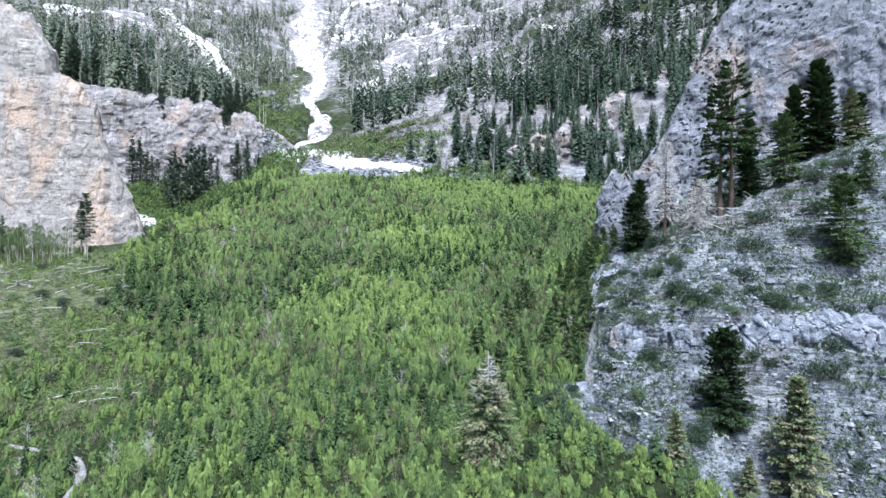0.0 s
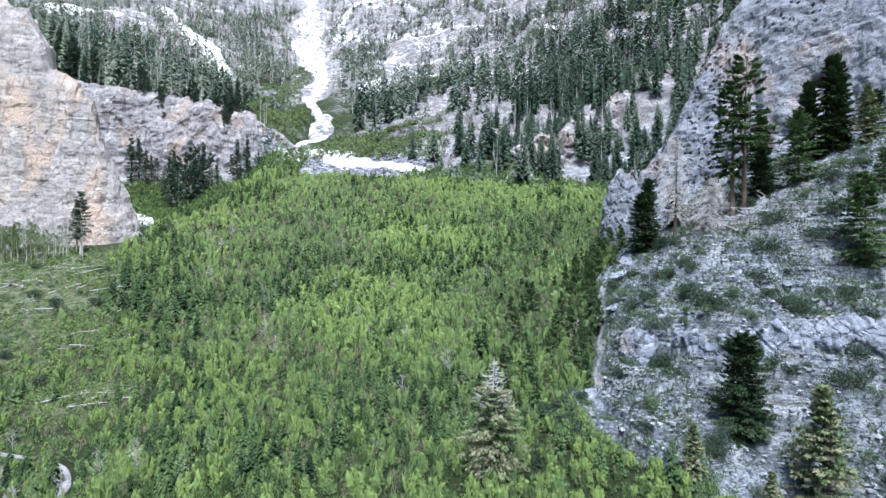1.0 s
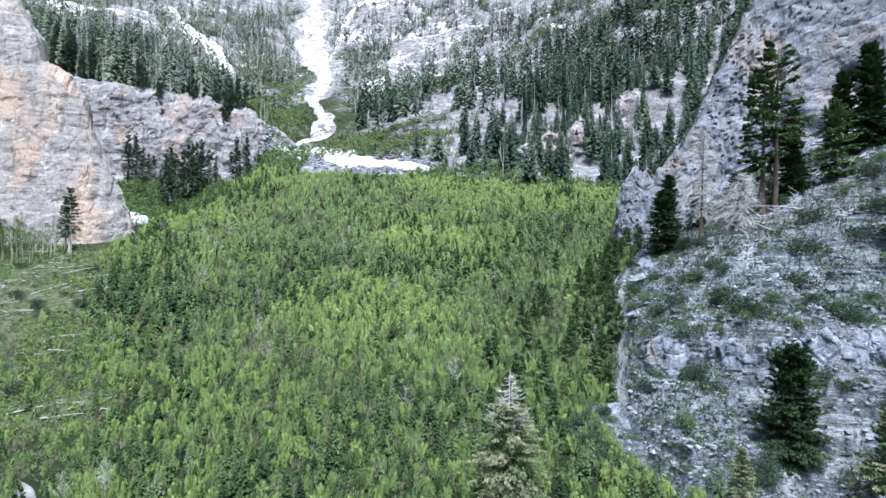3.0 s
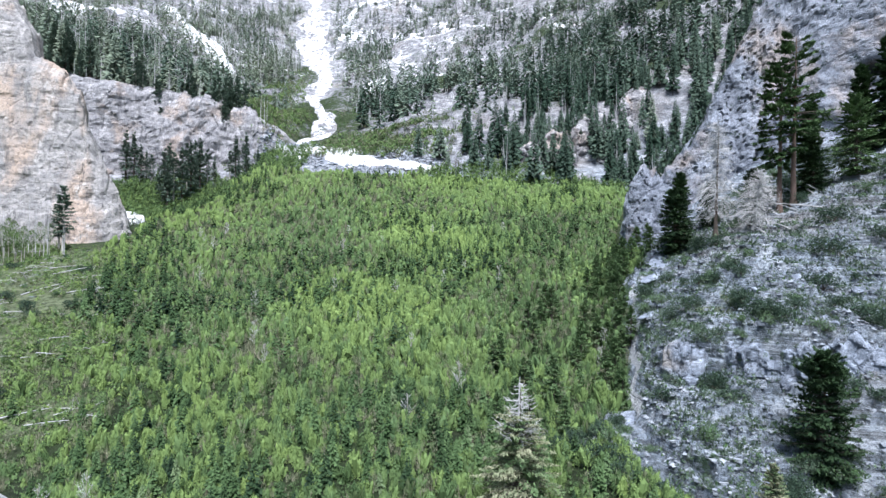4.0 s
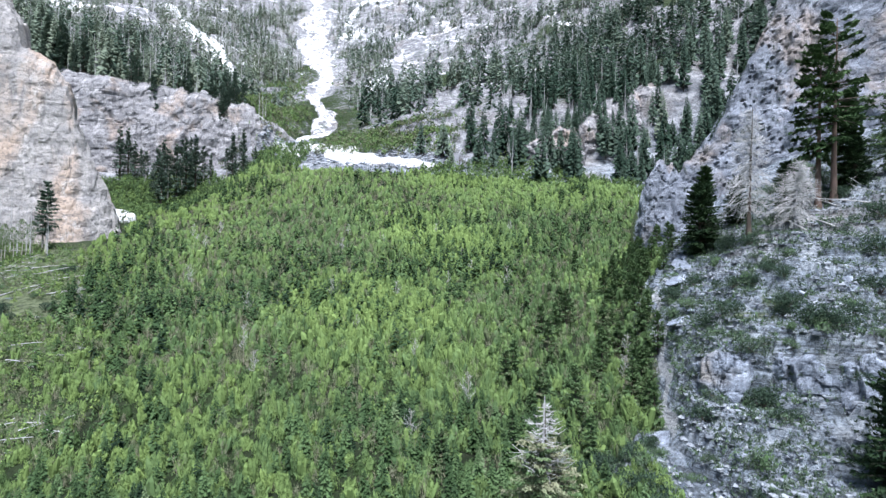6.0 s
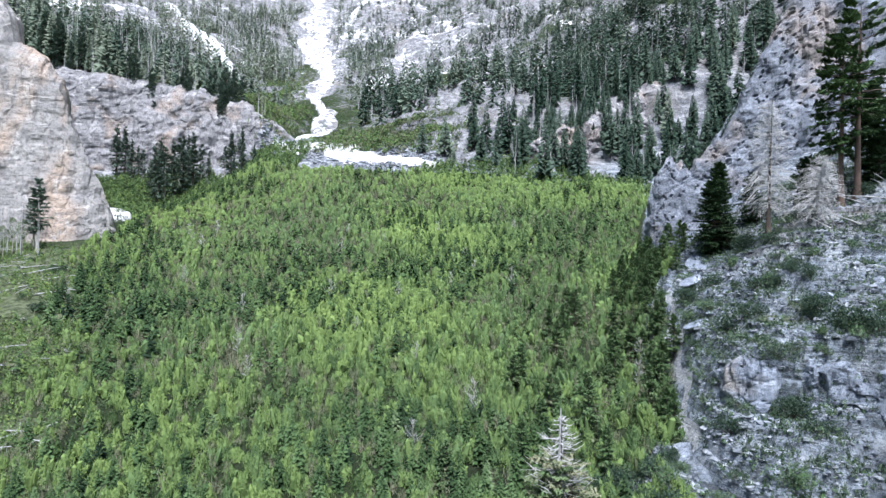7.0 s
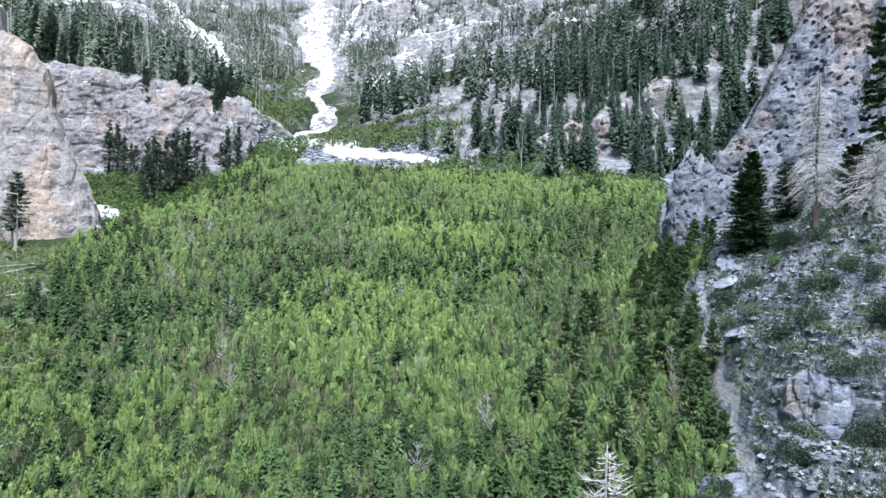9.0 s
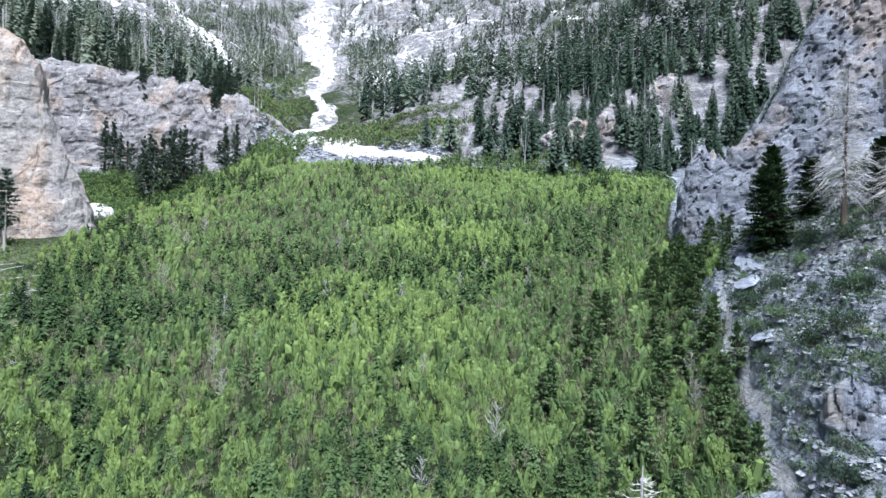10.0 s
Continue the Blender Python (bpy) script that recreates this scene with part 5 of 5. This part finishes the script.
for k in range(36):
    y = 84 + 76 * rng.random()
    x = float(fan_left(y)) + 8 - 34 * rng.random()
    if not in_cliff(np.array(x), np.array(y)):
        base = shrubs[1 + k % 2]
        copy_thing(base, stand(base, x, y, turn=53 * k, scale=0.6 + 0.9 * rng.random()))


# ---- loose stone ----
OCTA = np.array([(1, 0, 0), (0, 1, 0), (-1, 0, 0), (0, -1, 0), (0, 0, 1), (0, 0, -1)], float)
OCTA_F = np.array([(0, 1, 4), (1, 2, 4), (2, 3, 4), (3, 0, 4), (1, 0, 5), (2, 1, 5), (3, 2, 5), (0, 3, 5)])


def stones(P, size):
    n = len(P)
    a = rng.random(n) * 2 * np.pi
    V = OCTA[None] * (0.6 + 0.8 * rng.random((n, 6, 1))) + 0.25 * rng.normal(size=(n, 6, 3))
    V[..., 2] *= 0.6
    V = np.stack([V[..., 0] * np.cos(a)[:, None] - V[..., 1] * np.sin(a)[:, None], V[..., 0] * np.sin(a)[:, None] + V[..., 1] * np.cos(a)[:, None], V[..., 2]], -1)
    V = V * size[:, None, None] + P[:, None]
    F = OCTA_F[None] + 6 * np.arange(n)[:, None, None]
    return V.reshape(-1, 3), F.reshape(-1, 3)


BOX_F = np.array([(0, 1, 3, 2), (4, 6, 7, 5), (0, 4, 5, 1), (2, 3, 7, 6), (0, 2, 6, 4), (1, 5, 7, 3)])


def ledge_blocks():
    """Broken blocks lying along the level beds of the bank."""
    x, y = scatter(26000, 10, 88, 56, 132)
    bed = land(x, y) / 2.1 + 0.5 * fbm(x * 0.05, y * 0.05, 0, 3, 19)
    lip = np.abs(bed - np.floor(bed) - 0.86) < 0.14
    ok = (x > bank_edge(y) + 1.0) & ~in_cliff(x, y) & (np.abs(x - trail_x(y)) > 1.6) & (rng.random(len(x)) < np.where(lip, 0.5, 0.12) + 0.25 * fbm(x * 0.1, y * 0.1, 0, 2, 117))
    P = on_ground(x[ok], y[ok], 0.0)
    n = len(P)
    corner = np.array([(i, j, k) for i in (-1, 1) for j in (-1, 1) for k in (-1, 1)], float)
    V = corner[None] * (1 + 0.22 * rng.normal(size=(n, 8, 3)))
    size = (0.07 + 0.30 * rng.random(n) ** 2.5)[:, None, None]
    V = V * np.array([1.25, 0.7, 0.42]) * size
    a = (0.5 * rng.normal(size=n))[:, None]
    V = np.stack([V[..., 0] * np.cos(a) - V[..., 1] * np.sin(a), V[..., 0] * np.sin(a) + V[..., 1] * np.cos(a), V[..., 2]], -1) + P[:, None]
    F = BOX_F[None] + 8 * np.arange(n)[:, None, None]
    tagged(new("ledge_blocks", mesh_of("ledge_blocks", V.reshape(-1, 3), F.reshape(-1, 4), loose_stone, False)), "broken angular limestone blocks along the ledges", "rocks", kind="stuff")


ledge_blocks()


def scree():
    x, y = scatter(60000, 10, 90, 56, 135)
    ok = (x > bank_edge(y) + 0.5) & (np.abs(x - trail_x(y)) > 0.8) & ~in_cliff(x, y) & (rng.random(len(x)) < 0.45 + 0.6 * fbm(x * 0.12, y * 0.12, 0, 3, 111))
    P = on_ground(x[ok], y[ok], 0.0)
    V, F = stones(P, 0.09 + 0.30 * rng.random(len(P)) ** 3)
    tagged(new("scree", mesh_of("scree", V, F, loose_stone, False)), "loose pale limestone rubble strewn over the bank", "stones", kind="stuff")
    x, y = scatter(8200, -100, -4, 258, 300)
    ok = (y > fan_top(x) + 6) & (rng.random(len(x)) < smooth(24, 8, np.abs(y - np.interp(x, [-90, -60, -6], [288, 281, 260]))))
    P = on_ground(x[ok], y[ok], 0.0)
    V, F = stones(P, 0.3 + 1.1 * rng.random(len(P)) ** 2)
    m = 1500
    bx, by = scatter(m, -92, 6, 255, 292)
    keep = (by > fan_top(bx) + 2) & (np.abs(by - np.interp(bx, [-84, -52, -24, -8], [284, 279, 267, 259])) < 12)
    A = on_ground(bx[keep], by[keep], -0.3)
    B = A + rng.normal(size=A.shape) * np.array([1.4, 1.0, 0.8]) + np.array([0.6, 0.0, 1.0])
    W = sticks(A, B, 0.12)
    tagged(new("avalanche_timber", mesh_of("avalanche_timber", W, tri_faces(len(W)), dark_bark, False)), "broken dark saplings and branches strewn over the debris", "timber", kind="stuff")
    tagged(new("avalanche_debris", mesh_of("avalanche_debris", V, F, loose_stone, False)), "pale boulders and broken timber below the snow", "debris", kind="stuff")


scree()


def low_brush():
    x, y = scatter(42000, 10, 88, 54, 134)
    ok = (x > bank_edge(y) - 2.5) & (np.abs(x - trail_x(y)) > 0.7) & ~in_cliff(x, y) & (rng.random(len(x)) < 0.50 + 0.6 * fbm(x * 0.2, y * 0.2, 0, 3, 113))
    P = on_ground(x[ok], y[ok])
    n = len(P)
    V, T = broadleaf(P, 0.25 + 1.0 * rng.random(n) ** 3, 0.2 + 0.7 * rng.random(n) ** 2, 16, 0.13, np.clip(0.56 + 0.26 * rng.normal(size=n), 0, 1), 0.0)
    tagged(new("low_brush", mesh_of("low_brush", V, tri_faces(len(V)), brush_leaf, False, tint=T)), "low grey-green sage and grass tufts on scree", "brush", kind="stuff")
    # leafy brush along the trail
    x, y = scatter(2400, 12, 50, 68, 116)
    ok = (x > bank_edge(y) - 1.5) & (x < bank_edge(y) + 3.5 + 3 * rng.random(len(x))) & (np.abs(x - trail_x(y)) > 0.7)
    P = on_ground(x[ok], y[ok])
    n = len(P)
    V, T = broadleaf(P, 0.5 + 1.3 * rng.random(n) ** 2, 0.35 + 0.6 * rng.random(n), 44, 0.10, np.clip(0.72 + 0.25 * rng.normal(size=n), 0, 1), 0.0)
    tagged(new("trail_brush", mesh_of("trail_brush", V, tri_faces(len(V)), brush_leaf, False, tint=T)), "knee-high green brush beside the trail", "brush", kind="stuff")
    # bushes rooted in the pockets of the wall
    X, Y, Z = wall_face
    r, c = rng.integers(6, X.shape[0] - 3, 900), rng.integers(int(X.shape[1] * 0.38), int(X.shape[1] * 0.75), 900)
    ok = (Z[r, c] > land(X[r, c], Y[r, c]) + 1) & (rng.random(900) < 0.5)
    P = np.stack([X[r, c], Y[r, c], Z[r, c] - 0.3], -1)[ok]
    n = len(P)
    V, T = broadleaf(P, 0.7 + 0.9 * rng.random(n), 0.35 + 0.5 * rng.random(n), 36, 0.16, np.clip(0.2 + 0.2 * rng.normal(size=n), 0, 1), 0.0)
    tagged(new("wall_bushes", mesh_of("wall_bushes", V, tri_faces(len(V)), brush_leaf, False, tint=T)), "small dark bushes rooted in the cracks of the wall", "bushes", kind="stuff")


low_brush()


# ---- fallen timber in the clearing ----
def log(label, length, radius, seed):
    gen = np.random.default_rng(seed)
    thing = new("fallen_log")
    tagged(thing, label, "log", "fallen logs")
    me = trunk_mesh("trunk", length, radius, radius * 0.4, pale_wood, 0.03, 7, 8)
    part("trunk", me, thing)
    A = np.stack([0 * np.arange(7), 0 * np.arange(7), length * (0.35 + 0.6 * gen.random(7))], -1)
    B = A + gen.normal(size=(7, 3)) * np.array([0.8, 0.8, 0.3])
    V = sticks(A, B, 0.04)
    tagged(part("branch", mesh_of("branch", V, tri_faces(len(V)), pale_wood, False), thing), kind="stuff")
    return thing


log_a, log_b = log("bleached fallen trunk with broken stubs on the ground", 9, 0.15, 51), log("short broken pale log with stubs on the ground", 5, 0.12, 52)
for k in range(100):
    x, y = -132 + 42 * rng.random(), 118 + 46 * rng.random()
    if x > fan_left(y) + 10 or in_cliff(np.array(x), np.array(y)):
        continue
    size = 0.45 + 0.6 * rng.random()
    m = pose(x, y, float(land(x, y)) + 0.2, 0, 0, rng.random() * 180) @ pose(0, 0, 0, 72 + 22 * rng.random(), 0, 0) @ Matrix.Scale(size, 4)
    copy_thing((log_b, log_a)[k % 2], m)
for gx0, gy0, rx, ry in GLADES:
    for k in range(9):
        x, y = gx0 + rx * 0.8 * (2 * rng.random() - 1), gy0 + ry * 0.8 * (2 * rng.random() - 1)
        m = pose(x, y, float(land(x, y)) + 0.25, 0, 0, 180 * rng.random()) @ pose(0, 0, 0, 78 + 14 * rng.random(), 0, 0) @ Matrix.Scale(0.5 + 0.5 * rng.random(), 4)
        copy_thing((log_a, log_b)[k % 2], m)
for k in range(16):
    x, y = 46 + 16 * rng.random(), 99 + 12 * rng.random()
    m = pose(x, y, float(land(x, y)) + 0.3, 0, 0, 360 * rng.random()) @ pose(0, 0, 0, 60 + 30 * rng.random(), 0, 0) @ Matrix.Scale(0.35 + 0.5 * rng.random(), 4)
    copy_thing((log_a, log_b)[k % 2], m)
log_a.matrix_basis = pose(-112, 152, float(land(-112, 152)) + 0.2, 0, 0, 70) @ pose(0, 0, 0, 86, 0, 0)
log_b.matrix_basis = pose(-106, 140, float(land(-106, 140)) + 0.2, 0, 0, 100) @ pose(0, 0, 0, 86, 0, 0)

# tall aspens and bushes at the foot of the pillar
def aspen(label, seed, height=9.0):
    gen = np.random.default_rng(seed)
    thing = new("aspen")
    tagged(thing, label, "aspen", "aspens under the pillar")
    part("trunk", trunk_mesh("trunk", height, 0.11, 0.03, aspen_bark, 0.05, 7, 9), thing, "pale smooth aspen trunk")
    K = 800
    t = 0.45 + 0.55 * gen.random(K)
    rad = 1.5 * np.sin(np.pi * np.clip((t - 0.42) / 0.62, 0, 1)) * np.sqrt(gen.random(K))
    a = gen.random(K) * 2 * np.pi
    V = leaf_tris(np.stack([rad * np.cos(a), rad * np.sin(a), t * height], -1), 0.14 * (0.6 + 0.8 * gen.random(K)))
    V = with_normals(V, np.stack([rad * np.cos(a), rad * np.sin(a), 3 * t - 1.8], -1))
    part("crown", mesh_of("crown", V, tri_faces(len(V)), aspen_leaf, False, tint=np.repeat(np.clip(0.25 + 0.15 * gen.normal(size=K), 0, 1), 3)), thing)
    return thing


grove = place(aspen("slender aspen with pale trunk below the pillar", 61), -121, 158)
for k in range(28):
    x, y = -134 + 26 * rng.random(), 153 + 9 * rng.random()
    copy_thing(grove, stand(grove, x, y, turn=70 * k, scale=0.75 + 0.4 * rng.random()))


def clearing_brush():
    x, y = scatter(17000, -150, -50, 60, 172)
    glade = np.any([np.hypot((x - a) / c, (y - b) / d) < 1.2 for a, b, c, d in GLADES], axis=0)
    ok = ((x < fan_left(y) + 14) | glade) & ~on_lower_path(x, y) & ~in_cliff(x, y - 4) & (rng.random(len(x)) < 0.62 + 0.6 * fbm(x * 0.07, y * 0.07, 0, 3, 115))
    P = on_ground(x[ok], y[ok])
    n = len(P)
    V, T = broadleaf(P, 0.5 + 2.1 * rng.random(n) ** 1.6, 0.45 + 0.8 * rng.random(n), 26, 0.19, np.clip(0.35 + 0.3 * rng.normal(size=n), 0, 1), 0.0)
    tagged(new("clearing_brush", mesh_of("clearing_brush", V, tri_faces(len(V)), aspen_leaf, False, tint=T)), "low green brush and grass in the clearing", "brush", kind="stuff")
    # green undergrowth in the gully behind the fan
    x, y = scatter(5600, -165, -68, 198, 290)
    ok = (y > fan_top(x) - 2) & ~in_cliff(x, y) & ((y < 274) | (x > -100))
    P = on_ground(x[ok], y[ok])
    n = len(P)
    V, T = broadleaf(P, 1.5 + 3 * rng.random(n), 0.9 + 0.9 * rng.random(n), 40, 0.32, np.clip(0.27 + 0.2 * rng.normal(size=n), 0.13, 1), 0.05)
    tagged(new("gully_brush", mesh_of("gully_brush", V, tri_faces(len(V)), aspen_leaf, False, tint=T)), "leafy green undergrowth in the gully", "brush", kind="stuff")


clearing_brush()


# ---- boulders and slabs on the bank ----
def boulder(label, seed, stretch=(1, 1, 0.7)):
    gen = np.random.default_rng(seed)
    bm = bmesh.new()
    bmesh.ops.create_icosphere(bm, subdivisions=3, radius=1.0)
    me = bpy.data.meshes.new("boulder")
    cut_planes = [(Vector(v), 0.55 + 0.3 * gen.random()) for v in unit(11)]
    for v in bm.verts:
        for normal, d in cut_planes:
            over = v.co.dot(normal) - d
            if over > 0:
                v.co -= normal * over
        v.co *= 1 + 0.10 * noise.noise(v.co * 2.2 + Vector((seed, 0, 0))) + 0.05 * noise.noise(v.co * 6)
        v.co = Vector((v.co.x * stretch[0], v.co.y * stretch[1], v.co.z * stretch[2]))
    bm.to_mesh(me)
    bm.free()
    me.materials.append(rock_small)
    return tagged(new("boulder", me), label, "boulder", "bank boulders")


slab = boulder("broad pale limestone slab beside the path", 71, (1.0, 0.5, 0.17))
slab.matrix_basis = pose(36.6, 117.5, float(land(36.6, 117.5)) + 0.1, -8, -20, 62) @ Matrix.Scale(2.5, 4)
for x, y, size, turn in ((34.8, 112.5, 1.3, 40), (39.2, 120.8, 1.8, 70), (29.5, 98.5, 1.0, 20)):
    copy_thing(slab, pose(x, y, float(land(x, y)) + 0.1, -6, -18, turn) @ Matrix.Scale(size, 4))
blocky = [boulder("angular grey limestone boulder on the scree", 72), boulder("squat pale limestone block on the scree", 73, (1.1, 0.8, 0.6))]
for k, ob in enumerate(blocky):
    ob.matrix_basis = pose(40 + 6 * k, 90, float(land(40 + 6 * k, 90)) + 0.2, 0, 0, 50 * k)
made = 0
while made < 40:
    y = 58 + 66 * rng.random()
    x = float(bank_edge(y)) + 2.5 + 42 * rng.random()
    size = 0.35 + 0.7 * rng.random() ** 2
    if x < 80 and not in_cliff(np.array(x), np.array(y)):
        copy_thing(blocky[made % 2], pose(x, y, float(land(x, y)) + 0.15 * size, 12 * rng.random(), 12 * rng.random(), 360 * rng.random()) @ Matrix.Scale(size, 4))
        made += 1


# bare young aspens, bleached, standing in the thicket
bare_aspen = place(snag("bare_aspen", "leafless pale grey aspen standing in the thicket", 4.4, 0.9, 81, 46, twig_wood, 0.2, 0.5, 0.045, 1.3), 24.8, 106.5)
tagged(bare_aspen, group="bare aspens")
made = 0
while made < 34:
    x, y = -85 + 108 * rng.random(), 60 + 130 * rng.random()
    if fan_left(y) + 3 < x < bank_edge(y) - 3:
        copy_thing(bare_aspen, stand(bare_aspen, x, y, turn=47 * made, scale=0.75 + 0.5 * rng.random()))
        made += 1


# ---- the thicket's near end, fuller below the start of the flight ----
def near_thicket():
    x, y = scatter(5200, -78, 30, -12, 54)
    ok = (x < bank_edge(y) + 1) & ~on_lower_path(x, y)
    P = on_ground(x[ok], y[ok])
    n = len(P)
    V, T = plumes(P, 1.2 + 1.8 * rng.random(n), 0.6 + 0.5 * rng.random(n), 44, 0.26, np.clip(0.42 + 0.15 * rng.normal(size=n), 0.12, 1))
    tagged(new("aspen_thicket", mesh_of("aspen_thicket", V, tri_faces(len(V)), aspen_leaf, False, tint=T)),
           "young green aspen saplings at the lower end of the fan", "aspens", kind="stuff")


near_thicket()
